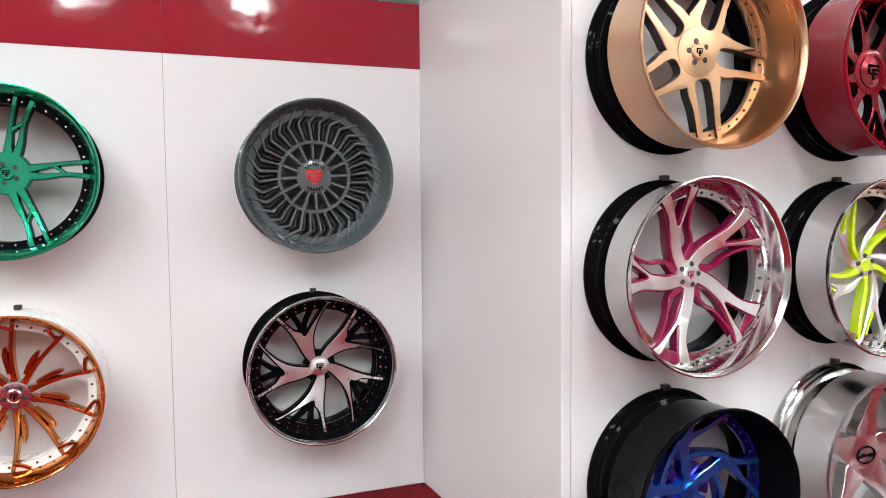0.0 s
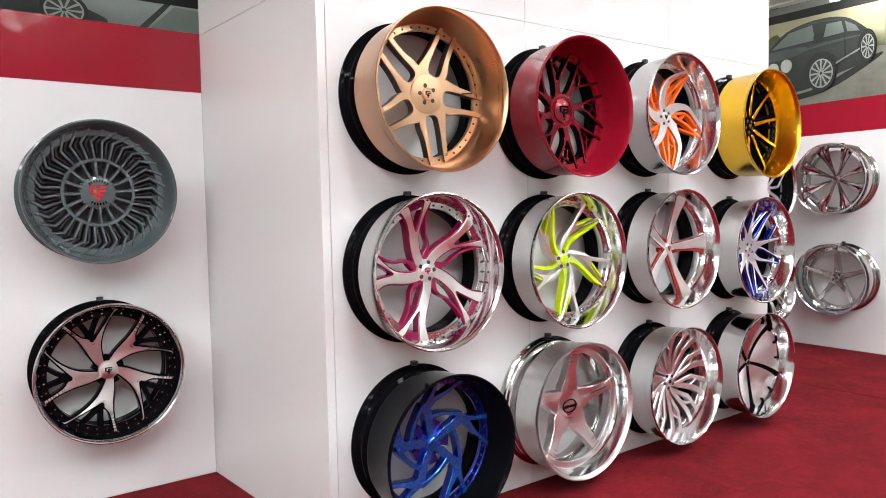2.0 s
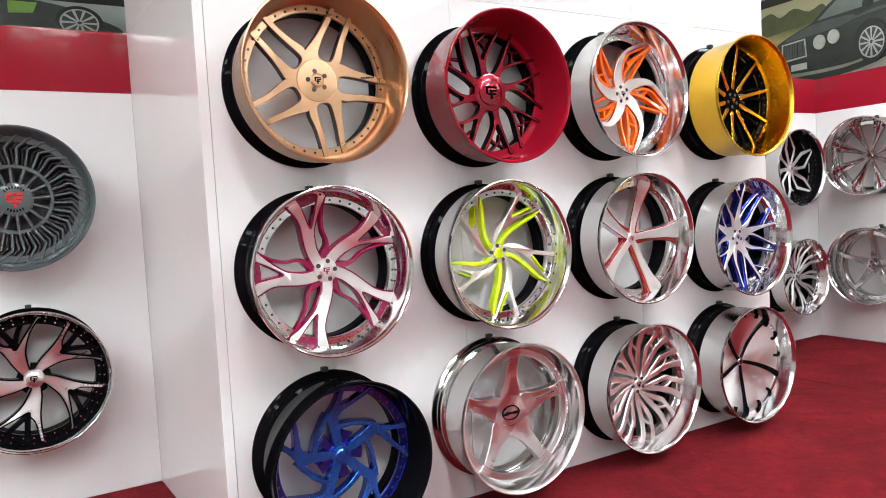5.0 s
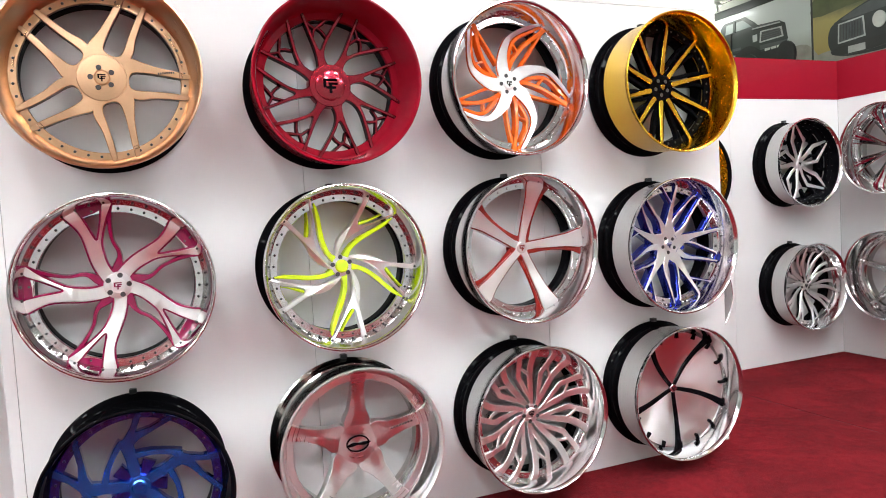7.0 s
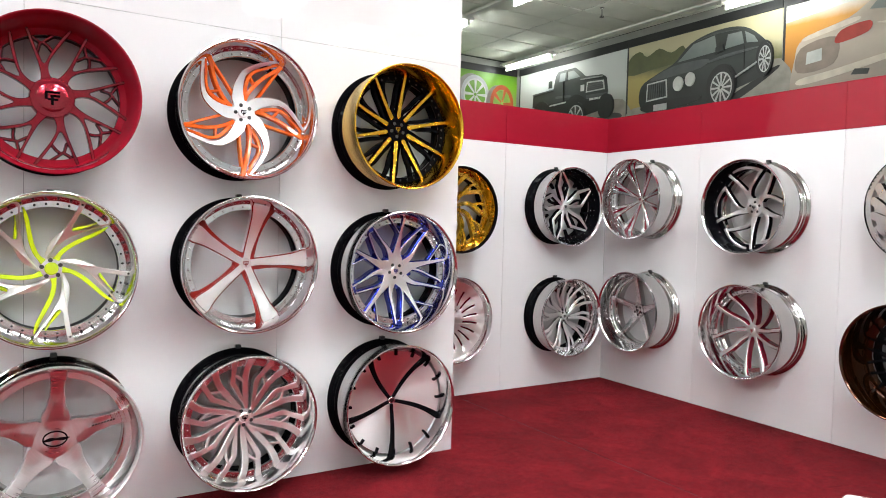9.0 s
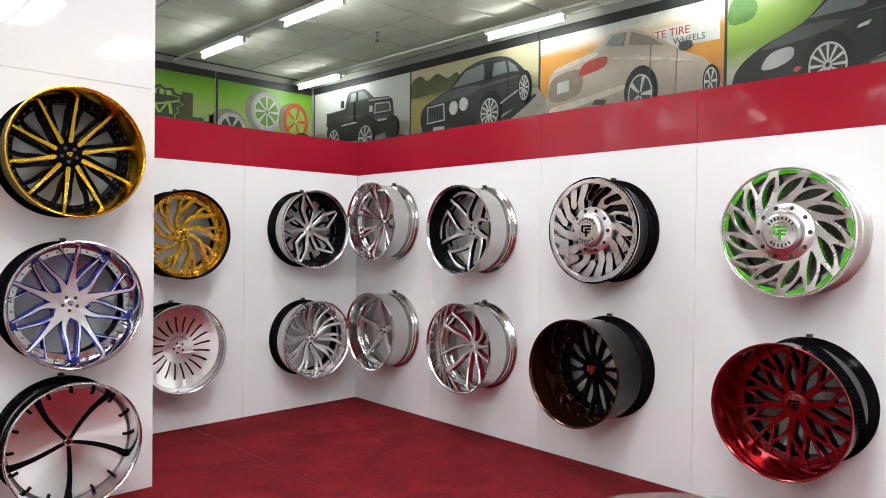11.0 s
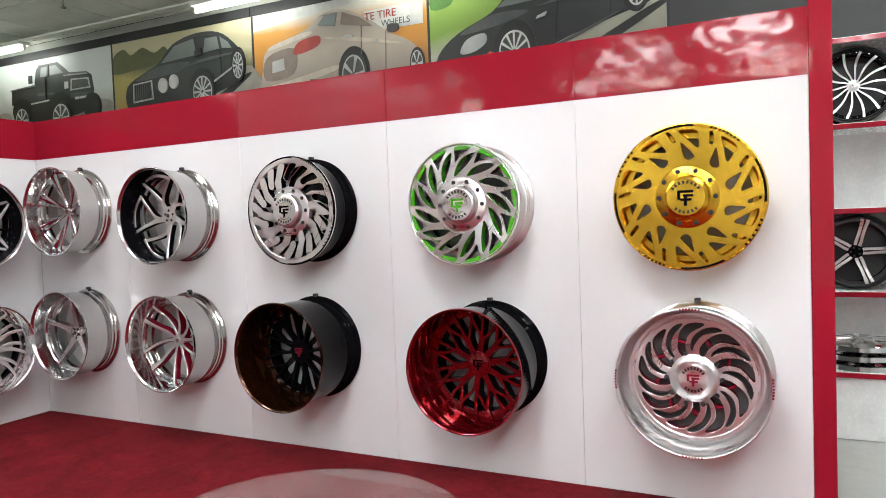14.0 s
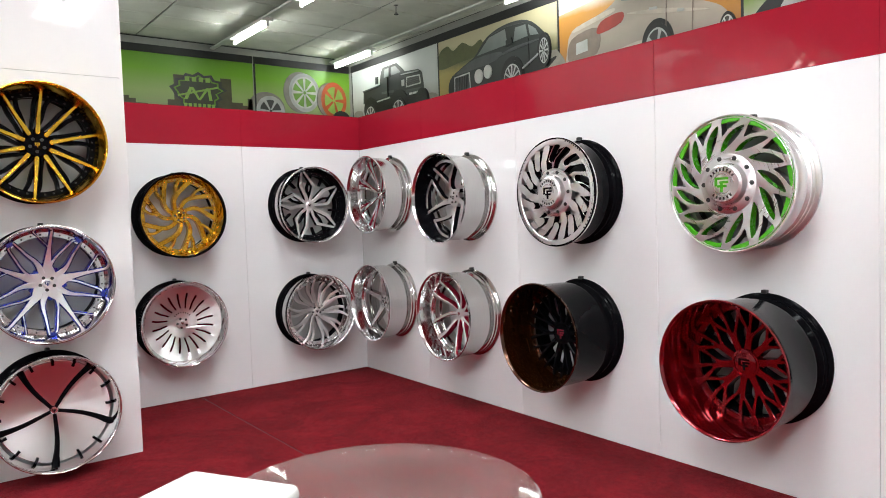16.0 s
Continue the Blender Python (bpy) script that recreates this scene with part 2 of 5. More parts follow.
def prism(pts, z0, z1, bm=None):
    """A flat shape with thickness."""
    bm = bm or bmesh.new()
    a = [bm.verts.new((x, y, z0)) for x, y in pts]
    b = [bm.verts.new((x, y, z1)) for x, y in pts]
    n = len(pts)
    bm.faces.new(a[::-1]), bm.faces.new(b)
    for i in range(n):
        bm.faces.new((a[i], a[(i + 1) % n], b[(i + 1) % n], b[i]))
    return bm


def rounded(pts, sub=4):
    """A closed smooth outline through the points."""
    n = len(pts)
    out = []
    for i in range(n):
        p0, p1, p2, p3 = pts[i - 1], pts[i], pts[(i + 1) % n], pts[(i + 2) % n]
        for s in range(sub):
            t = s / sub
            out.append(tuple(0.5 * (2 * b + (c - a) * t + (2 * a - 5 * b + 4 * c - d) * t * t + (3 * b - a - 3 * c + d) * t ** 3)
                             for a, b, c, d in zip(p0, p1, p2, p3)))
    return out


def polar(pts):
    return [(r * math.cos(radians(a)), r * math.sin(radians(a))) for r, a in pts]


def turning(pts):
    return sum(p[0] * q[1] - q[0] * p[1] for p, q in zip(pts, pts[1:] + pts[:1]))


def sheet_solid(bm, loops, zfun, thick, lift=0.0, top=0, ease=0.0022, grow=0.0):
    """A cut metal sheet that follows the dish of the wheel. loops: (outline, material of its edge); the first is the outside, the rest are windows."""
    tops, bottoms = [], []
    for k, (pts, edge) in enumerate(loops):
        if (turning(pts) > 0) == (k > 0):
            pts = pts[::-1]
        n = len(pts)
        rings = [[], [], []]
        for i in range(n):
            (ax, ay), (px, py), (bx, by) = pts[i - 1], pts[i], pts[(i + 1) % n]
            d = math.hypot(bx - ax, by - ay) or 1.0
            nx, ny = (by - ay) / d, -(bx - ax) / d
            z = zfun(math.hypot(px, py)) + lift
            for ring, o, h in zip(rings, (grow - ease, grow, grow), (z, z - ease, z - thick)):
                ring.append(bm.verts.new((px + nx * o, py + ny * o, h)))
        for a, b in zip(rings, rings[1:]):
            for i in range(n):
                bm.faces.new((a[i], b[i], b[(i + 1) % n], a[(i + 1) % n])).material_index = edge if a is rings[1] else top
        tops += [bm.edges.get((rings[0][i], rings[0][(i + 1) % n])) for i in range(n)]
        bottoms += [bm.edges.get((rings[2][i], rings[2][(i + 1) % n])) for i in range(n)]
    for edges, mat in ((tops, top), (bottoms, loops[0][1])):
        for f in bmesh.ops.triangle_fill(bm, use_beauty=True, edges=edges, normal=(0, 0, 1))["geom"]:
            if isinstance(f, bmesh.types.BMFace):
                f.material_index = mat
    return bm


def face_plate(w, n, start, r0, r1, windows, zfun, mats, thick=0.05, name="face_plate"):
    """A wheel face in one sheet, pierced by n groups of windows. windows: (polar outline, material of its edge, smoothing)."""
    ring = lambda r: [(r * math.cos(2 * math.pi * i / 120), r * math.sin(2 * math.pi * i / 120)) for i in range(120)]
    loops = [(ring(r1), 0), (ring(r0), 0)]
    for i in range(n):
        for pts, edge, sub in windows:
            loops.append((rounded(polar([(r, a + start + 360 * i / n) for r, a in pts]), sub), edge))
    return part(name, sheet_solid(bmesh.new(), loops, zfun, thick), mats, w)


def facing(x, y, z, way):
    """Pose of a thing on a wall: local x to the viewer's right, local y up, local z out of the wall."""
    rot = {"-y": ((1, 0, 0), (0, 0, 1), (0, -1, 0)), "-x": ((0, -1, 0), (0, 0, 1), (-1, 0, 0))}[way]
    m = Matrix([[rot[c][r] for c in range(3)] for r in range(3)]).to_4x4()
    m.translation = (x, y, z)
    return m


# ---- setting ----
LEFT_Y, PANEL_Y, BACK_Y, RIGHT_X = 1.396, 0.155, 1.29, 5.482
PX0, PX1, CORNER_X = -0.405, 3.088, -0.49
BAND0, BAND1, TOP = 2.115, 2.425, 3.62
CEIL = 4.35

# unseen floor past the carpet, pale to keep red out of rim reflections
part("floor", box(-9, 12, -11, 9, -0.12, -0.004), "pale").name = "floor"
carpet = thing("carpet", pose(0, 0, 0), "", "")
part("carpet_width", box(-6.2, 3.846, -6.2, LEFT_Y - 0.002, -0.004, 0.0, 0.0015), "carpet", carpet)
part("carpet_width", box(3.852, RIGHT_X - 0.002, -6.2, LEFT_Y - 0.002, -0.004, 0.0, 0.0015), "carpet", carpet)
part("seam_tape", box(3.84, 3.858, -6.2, LEFT_Y - 0.002, -0.0039, -0.002), "dark", carpet)
tagged(bpy.data.objects["floor"], "pale shop floor round and under the carpet", "floor", kind="structure")
tagged(carpet, "deep red plush carpet with trodden marks and a seam", "carpet", kind="structure")


def wall_panels(name, label, m, runs, band=True, tall=False, thick=0.05):
    """A display wall in its own plane: local x along it, y up, z out of it. runs: joints along x."""
    w = thing(name, m, label, "wall", kind="structure")
    x0, x1 = runs[0], runs[-1]
    top = TOP if tall else BAND1
    part("backing", box(x0, x1, 0.0, top, -thick, -0.012), "gap", w)
    g = 0.0008
    for a, b in zip(runs, runs[1:]):
        hi = 2.395 if tall else BAND0
        part("panel", box(a + g, b - g, 0.0, hi - g, -0.012, 0.0, 0.0012), "white", w)
        if tall:
            part("panel", box(a + g, b - g, hi + g, top, -0.012, 0.0, 0.0012), "white", w)
        else:
            part("red_band", box(a + g * 0.6, b - g * 0.6, BAND0, BAND1, -0.012, 0.0015, 0.001), "red_vinyl", w, "glossy red vinyl strip")
    if not tall:
        part("top_cap", box(x0, x1, BAND1, BAND1 + 0.006, -thick, 0.0015), "red_vinyl", w)
    return w


wall_panels("wall_west", "white gloss panel wall with a red band on top", facing(0, LEFT_Y, 0, "-y"), [-5.35, -4.12, -2.91, -1.69, CORNER_X])
wall_panels("wall_centre", "tall white gloss display panel with joints", facing(0, PANEL_Y, 0, "-y"), [PX0 + 0.041, 0.765, 1.945, PX1], tall=True)
wall_panels("wall_north", "white gloss panel wall with a red band in the recess", facing(0, BACK_Y, 0, "-y"), [PX1 + 0.05, 4.30, RIGHT_X], thick=0.05)
EAST = Matrix.Translation((RIGHT_X, BACK_Y, 0)) @ Matrix.Rotation(radians(-1.15), 4, "Z") @ facing(0, 0, 0, "-x")
wall_panels("wall_east", "white gloss panel wall with a red band on top", EAST, [0.0, 1.06, 2.23, 3.42, 4.61, 5.73], thick=0.05)
# the returns of the tall panel, at a slight slant on one side
slant = math.atan2(PX0 - CORNER_X, LEFT_Y - PANEL_Y)
ret = thing("wall_return_west", Matrix.Translation((CORNER_X, LEFT_Y, 0)) @ Matrix.Rotation(slant, 4, "Z"), "white gloss side panel that mirrors the wheels beside it", "wall", kind="structure")
span = math.hypot(LEFT_Y - PANEL_Y, PX0 - CORNER_X)
part("panel", box(0.0, 0.04, -span, 0.0, 0, BAND1 - 0.001, 0.001), "white", ret)
part("panel", box(0.0, 0.04, -span, 0.0, BAND1 + 0.001, TOP, 0.001), "white", ret)
part("backing", box(0.006, 0.05, -span + 0.04, -0.01, 0, TOP - 0.01), "gap", ret)
ret2 = thing("wall_return_east", pose(PX1, 0, 0), "white gloss side panel of the tall display", "wall", kind="structure")
part("panel", box(-0.02, 0.0, PANEL_Y + 0.001, BACK_Y + 0.04, 0, TOP, 0.001), "white", ret2)
# red post that ends the east wall
post = thing("trim_post", EAST, "glossy red post at the end of the wall", "post", kind="structure")
part("post", box(5.732, 5.83, 0, 2.75, -0.08, 0.004, 0.004), "red_vinyl", post)

# the shop round the display
HALL = {"x0": -8.5, "x1": 8.68, "y0": -9.7, "y1": 6.85}
# south and west walls are unseen; their greys serve the rim reflections
for nm, b in (("wall_hall_east", (HALL["x1"], HALL["x1"] + 0.15, HALL["y0"], HALL["y1"], 0, CEIL)), ("wall_hall_west", (HALL["x0"] - 0.15, HALL["x0"], HALL["y0"], HALL["y1"], 0, CEIL)),
              ("wall_hall_north", (HALL["x0"], HALL["x1"], HALL["y1"], HALL["y1"] + 0.15, 0, CEIL)), ("wall_hall_south", (HALL["x0"], HALL["x1"], HALL["y0"] - 0.15, HALL["y0"], 0, CEIL))):
    tagged(part(nm, box(*b), "plaster" if nm.endswith(("east", "north", "west")) else "whitewall"), "plain painted shop wall", "wall", kind="structure")

# ceiling: tiles in a sunk grid, one mesh
bm = bmesh.new()
bm_t = box(HALL["x0"], HALL["x1"], HALL["y0"], HALL["y1"], CEIL + 0.012, CEIL + 0.1, bm=bm)
for f in bm.faces:
    f.material_index = 1
vs, fs = [], []
x = HALL["x0"]
rng = random.Random(4)
while x < HALL["x1"] - 0.1:
    y = HALL["y0"]
    while y < HALL["y1"] - 0.1:
        sag = rng.uniform(-0.004, 0.004)
        c = [(x + 0.012, y + 0.012), (min(x + 1.22, HALL["x1"]) - 0.012, y + 0.012), (min(x + 1.22, HALL["x1"]) - 0.012, min(y + 0.61, HALL["y1"]) - 0.012), (x + 0.012, min(y + 0.61, HALL["y1"]) - 0.012)]
        lo = [bm.verts.new((px, py, CEIL + sag)) for px, py in c]
        hi = [bm.verts.new((px, py, CEIL + 0.012)) for px, py in c]
        bm.faces.new(lo)
        for i in range(4):
            bm.faces.new((lo[i], lo[(i + 1) % 4], hi[(i + 1) % 4], hi[i]))
        y += 0.61
    x += 1.22
tagged(part("ceiling", bm, ["tile", "tbar"], smooth=False), "suspended ceiling of pale mineral tiles", "ceiling", kind="structure")


def tube_lamp(x, y, z=4.17):
    lamp = thing("fluorescent_lamp", pose(x, y, z), "lit bare fluorescent tube on a white batten", "lamp", "ceiling tube lamps")
    part("housing", box(-0.085, 0.085, -0.62, 0.62, 0.05, 0.10, 0.006), "lamp_white", lamp)
    for s in (-1, 1):
        part("lamp_holder", box(-0.02, 0.02, s * 0.61 - 0.015, s * 0.61 + 0.015, -0.025, 0.055, 0.003), "lamp_white", lamp)
    bm = revolve([(0.0001, -0.59), (0.019, -0.59), (0.019, 0.59), (0.0001, 0.59)], 16, closed=False)
    bmesh.ops.rotate(bm, verts=bm.verts, cent=(0, 0, 0), matrix=Matrix.Rotation(radians(90), 3, "X"))
    part("tube", bm, "tube", lamp)
    part("hanger", box(-0.006, 0.006, -0.4, -0.388, 0.098, CEIL - z + 0.004), "lamp_white", lamp)
    part("hanger", box(-0.006, 0.006, 0.388, 0.4, 0.098, CEIL - z + 0.004), "lamp_white", lamp)
    return lamp


first = tube_lamp(6.1, 5.25)
# the tube at (6.1, -4.3) is added, unseen, to brighten the wheel shelf
ROWS = {8.28: (6.05, 1.55, -0.8, -3.15, -5.5), 6.1: (3.0, 0.7, -4.3, -6.2), 3.7: (5.2, 3.0), 1.3: (4.2,), -1.1: (5.2, 3.0), -3.5: (4.2,), -5.9: (3.0, -1.6, -3.9, -6.2)}
for rx, ys in ROWS.items():
    for ry in ys:
        copy_thing(first, pose(rx, ry, 4.17))
for rx in ROWS:
    r = thing("lamp_rail", pose(rx, 0, 0), "white steel rail that carries the tube lamps", "rail", "lamp rails")
    part("rail", box(-0.035, 0.035, HALL["y0"] + 0.02, HALL["y1"] - 0.02, 4.272, 4.30, 0.003), "lamp_white", r)
    for hy in range(-9, 7, 3):
        part("hanger", box(-0.006, 0.006, hy - 0.006, hy + 0.006, 4.298, CEIL + 0.004), "lamp_white", r)


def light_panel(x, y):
    lamp = thing("unseen_ceiling_light", pose(x, y, CEIL), "unseen lit recessed ceiling light with a white frame", "lamp", "recessed ceiling lights")
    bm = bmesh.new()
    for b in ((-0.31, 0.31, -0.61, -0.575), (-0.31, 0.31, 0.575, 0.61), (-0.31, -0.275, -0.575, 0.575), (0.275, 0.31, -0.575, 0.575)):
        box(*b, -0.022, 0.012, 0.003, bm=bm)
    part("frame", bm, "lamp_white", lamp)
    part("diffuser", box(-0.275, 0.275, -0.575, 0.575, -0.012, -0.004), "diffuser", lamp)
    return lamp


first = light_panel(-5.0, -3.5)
# extra unseen panels, added to brighten recess, side panel, west wall and shelf
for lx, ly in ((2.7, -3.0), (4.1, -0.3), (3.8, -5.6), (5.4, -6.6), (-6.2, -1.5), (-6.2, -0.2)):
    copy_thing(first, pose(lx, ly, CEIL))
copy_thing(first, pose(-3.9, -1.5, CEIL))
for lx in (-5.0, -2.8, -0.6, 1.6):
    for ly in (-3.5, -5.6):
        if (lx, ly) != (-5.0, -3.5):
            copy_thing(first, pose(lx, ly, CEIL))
spr = thing("sprinkler", pose(7.46, 3.47, CEIL), "small metal ceiling sprinkler head", "sprinkler")
part("pipe", revolve([(0, 0.004), (0.03, 0.004), (0.03, -0.008), (0.012, -0.012), (0.012, -0.10), (0, -0.10)], 16, closed=False), "steel", spr)
part("deflector", revolve([(0, -0.125), (0.032, -0.13), (0.034, -0.126), (0.010, -0.098), (0, -0.098)], 12, closed=False), "steel", spr)


# ---- wheels ----
def hub_logo(parent, r, z, mat):
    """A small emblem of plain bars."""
    k = r / 0.03
    bm = bmesh.new()
    for x0, x1, y0, y1 in ((-0.013, -0.008, -0.004, 0.011), (-0.008, 0.012, 0.007, 0.011), (-0.008, -0.002, -0.006, -0.002), (-0.004, 0.012, 0.0005, 0.0045), (-0.003, 0.002, -0.014, 0.0005), (0.002, 0.009, -0.006, -0.002)):
        box(x0 * k, x1 * k, y0 * k, y1 * k, z, z + 0.0016, bm=bm)
    part("emblem", bm, mat, parent)


def arc_marks(parent, r, a0, a1, count, z, mat, h=0.006, w=0.005):
    """Lettering too small to read, as a row of plain bars on an arc."""
    bm = bmesh.new()
    for i in range(count):
        a = radians(a0 + (a1 - a0) * (i + 0.5) / count)
        m = Matrix.Translation((r * math.cos(a), r * math.sin(a), z)) @ Matrix.Rotation(a, 4, "Z")
        bmesh.ops.create_cube(bm, size=1, matrix=m @ Matrix.Diagonal((h, w, 0.0012, 1)))
    part("lettering", bm, mat, parent)


def rivets(parent, count, r, z, mat, size=0.0055, skip=None):
    me = finish(revolve([(0, 0.004), (size * 0.7, 0.0035), (size, 0.0), (size, -0.002), (0, -0.002)], 8, closed=False), "rivet", [mat])
    for i in range(count):
        a = 2 * math.pi * (i + 0.5) / count
        if skip and skip(math.degrees(a)):
            continue
        piece("rivet", me, parent, Matrix.Translation((r * math.cos(a), r * math.sin(a), z)))


def wheel(m, label, group, lip="chrome", back="black", face="brushed", side="black", n=5, start=0.0, unit=(), unit2=None, R=0.34, D=0.29, zf=0.20, zh=0.15, power=1.6,
          hub=0.062, hubmat=None, lugs=5, lug_r=0.038, cap=0.028, capmat=None, emblem="black", riv=36, rivmat="satin", ring=None, inner=None, second_row=False, disc=None, thick=0.03,
          zs=0.115, outer=None, marks=None, clip=True, plate=None, border=0.0, text=None, well=None, edge=1, lean=0.0):
    """A wheel rim hung on a wall: back flange and well, outer lip, spokes, hub, rivets and clip."""
    w = thing("alloy_wheel", m, label, "wheel", group)
    rb, rf = R * 0.985, R - 0.042
    inner = inner or lip
    outer = outer or ("barrel" if lip == "chrome" else lip)
    ring = ring or lip
    hubmat = hubmat or face
    # rear half of the barrel with its safety humps; well paints shade on its inside
    part("rear_barrel", revolve([(rb - 0.014, 0.002), (rb - 0.002, 0.002), (rb, 0.006), (rb, 0.014), (rb - 0.010, 0.020), (rb - 0.017, 0.028), (rb - 0.017, 0.040), (rb - 0.013, 0.046), (rb - 0.020, 0.053),
                                 (rb - 0.020, 0.066), (rb - 0.045, 0.078), (rb - 0.050, 0.092), (rb - 0.048, zs - 0.012), (R - 0.026, zs), (R - 0.045, zs + 0.002), (rb - 0.058, zs - 0.004), (rb - 0.062, 0.07), (rb - 0.034, 0.05), (rb - 0.030, 0.02)], 96, mat_of=[0] * 13 + [1] * 6), [back, well or back], w)
    # outer half, lip and mounting ring
    part("outer_lip", revolve([(R - 0.030, zs - 0.003), (R - 0.021, zs), (R - 0.018, zs + 0.02), (R - 0.014, D - 0.035), (R - 0.004, D - 0.016), (R, D - 0.008), (R - 0.0015, D - 0.001), (R - 0.006, D), (R - 0.011, D - 0.004), (R - 0.019, D - 0.022),
                               (rf + 0.012, zf + 0.03), (rf + 0.004, zf + 0.006), (rf, zf), (rf - 0.026, zf), (rf - 0.028, zf - 0.003), (rf - 0.028, zf - 0.016), (R - 0.052, zs + 0.004)], 112,
                              mat_of=[0] * 4 + [3] * 5 + [1] * 2 + [2] * 4 + [0] * 2), [outer, inner, ring, lip], w)

    def zfun(r):
        q = min(1.0, max(0.0, (r - 0.05) / (rf - 0.06)))
        return zh + (zf + 0.012 - zh) * q ** power

    if disc:
        prof = [(0, zfun(0))] + [(r, zfun(r)) for r in np.linspace(0.05, rf - 0.004, 9)]
        part("disc", revolve(prof + [(rf - 0.004, zf - 0.004), (0.05, zh - 0.02), (0, zh - 0.02)], 96, closed=False), disc, w)
    for u, off, nm in ((unit, 0.0, "spoke"), (unit2, 0.0, "rear_spoke")):
        if not u:
            continue
        bm = bmesh.new()
        if border and nm == "spoke":
            u = [("a", rib[1], [(q[0], q[1], q[2] + border, (q[3] if len(q) > 3 else 0) - 0.006) for q in rib[2]], rib[3] if len(rib) > 3 else 4) for rib in u if rib[0] == "f"] + list(u)
        for k, rib in enumerate(u):
            kind, th, st = rib[0], rib[1] * 1.35, rib[2]
            if kind in "pq":
                lift, smooth = rib[3] if len(rib) > 3 else 0.0, rib[4] if len(rib) > 4 else 3
                reach = R - 0.031
                loop = [([(x * min(1, reach / math.hypot(x, y)), y * min(1, reach / math.hypot(x, y))) for x, y in rounded(polar(st), smooth)], edge if kind == "p" else 1)]
                if border and kind == "p":
                    sheet_solid(bm, loop, zfun, th, lift - 0.006, 1, grow=border / 2)
                sheet_solid(bm, loop, zfun, th if not border else 0.007, lift + 0.0009 * k, 0 if kind == "p" else 1, grow=-lean if kind == "p" else 0.0)
                continue
            sub = rib[3] if len(rib) > 3 else 4
            st = [tuple(s) + (0,) * (4 - len(s)) for s in st]
            st = [(r, a, wd, d + 0.0009 * k) for r, a, wd, d in st]
            ribbon(bm, st, zfun, th, *((0, 1) if kind == "f" else (1, 1)), sub)
        me = finish(bm, nm, [face, side])
        for i in range(n):
            piece(nm, me, w, Matrix.Rotation(radians(start + 360 * i / n), 4, "Z"))
    zt = zh + 0.0035
    h = part("hub", revolve([(0, zt), (hub * 0.8, zt), (hub - 0.003, zt - 0.001), (hub, zt - 0.005), (hub + 0.004, zh - 0.035), (0, zh - 0.035)], 48, closed=False), hubmat, w)
    if lugs:
        # near-black discs paint the shade inside the lug holes
        me = finish(revolve([(0, 0.0002), (0.0075, 0.0002), (0.0085, 0.0012), (0.0095, 0.0), (0.0095, -0.004), (0, -0.004)], 14, closed=False), "lug_hole_shade", ["dark"])
        for i in range(lugs):
            a = radians(start + 360 * (i + 0.5) / lugs)
            piece("lug_hole_shade", me, h, Matrix.Translation((lug_r * math.cos(a), lug_r * math.sin(a), zt + 0.001)))
    if cap:
        part("centre_cap", revolve([(0, zt + 0.009), (cap * 0.8, zt + 0.008), (cap, zt + 0.004), (cap, zt - 0.004), (0, zt - 0.004)], 32, closed=False), capmat or hubmat, h)
        if emblem:
            hub_logo(h, cap * 1.15, zt + 0.0085, emblem)
    if riv:
        rivets(w, riv, rf - 0.013, zf, rivmat)
        if second_row:
            rivets(w, riv, rf + 0.010, zf + 0.022, rivmat)
    if marks:
        arc_marks(w, *marks)
    if text:
        r0, r1, ang, tm = text
        bm = bmesh.new()
        for i in range(8):
            r = r0 + (r1 - r0) * (i + 0.5) / 8
            box(r - (r1 - r0) / 22, r + (r1 - r0) / 22, -0.0035, 0.0035, zfun(r) + 0.001, zfun(r) + 0.0045, bm=bm)
        part("lettering", bm, tm, w, "", Matrix.Rotation(radians(ang), 4, "Z"))
    # added disc: dark tones stand for shade behind spokes, maroon colours the slots
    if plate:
        part("added_backing", revolve([(0, 0.09), (R - 0.06, 0.09), (R - 0.06, 0.08), (0, 0.08)], 64, closed=False), plate, w)
    if clip:
        part("wall_clip", box(-0.014, 0.014, rb - 0.004, rb + 0.016, 0.0, 0.03, 0.003), "satin", w, "black wall clip")
    return w


def north(x, z):
    return facing(x, BACK_Y, z, "-y")


def west(x, z):
    return facing(x, LEFT_Y, z, "-y")


def centre(x, z):
    return facing(x, PANEL_Y, z, "-y")


def east(y, z):
    return EAST @ Matrix.Translation((BACK_Y - y, z, 0))


# twelve rims on the tall panel
G = "rims on the tall panel"
wheel(centre(0.02, 1.944), "brushed bronze deep-lip rim with five double spokes", G, lean=0.002, lip="bronze", face="bronze", side="satin", n=5, start=-5, D=0.325, zf=0.165, zh=0.176, hub=0.085, riv=40, rivmat="satin",
      unit=[("p", 0.03, [(0.06, 36), (0.10, 41), (0.128, 41), (0.155, 28), (0.20, 17.5), (0.31, 8), (0.312, 4.5), (0.25, 5.5), (0.19, 9), (0.12, 15), (0.098, 12), (0.092, 0), (0.098, -12), (0.12, -15), (0.19, -9), (0.25, -7), (0.312, -7), (0.31, -10.5), (0.20, -17), (0.155, -26), (0.128, -32), (0.10, -38), (0.06, -36)])], text=(0.19, 0.25, 5.5, "satin"))
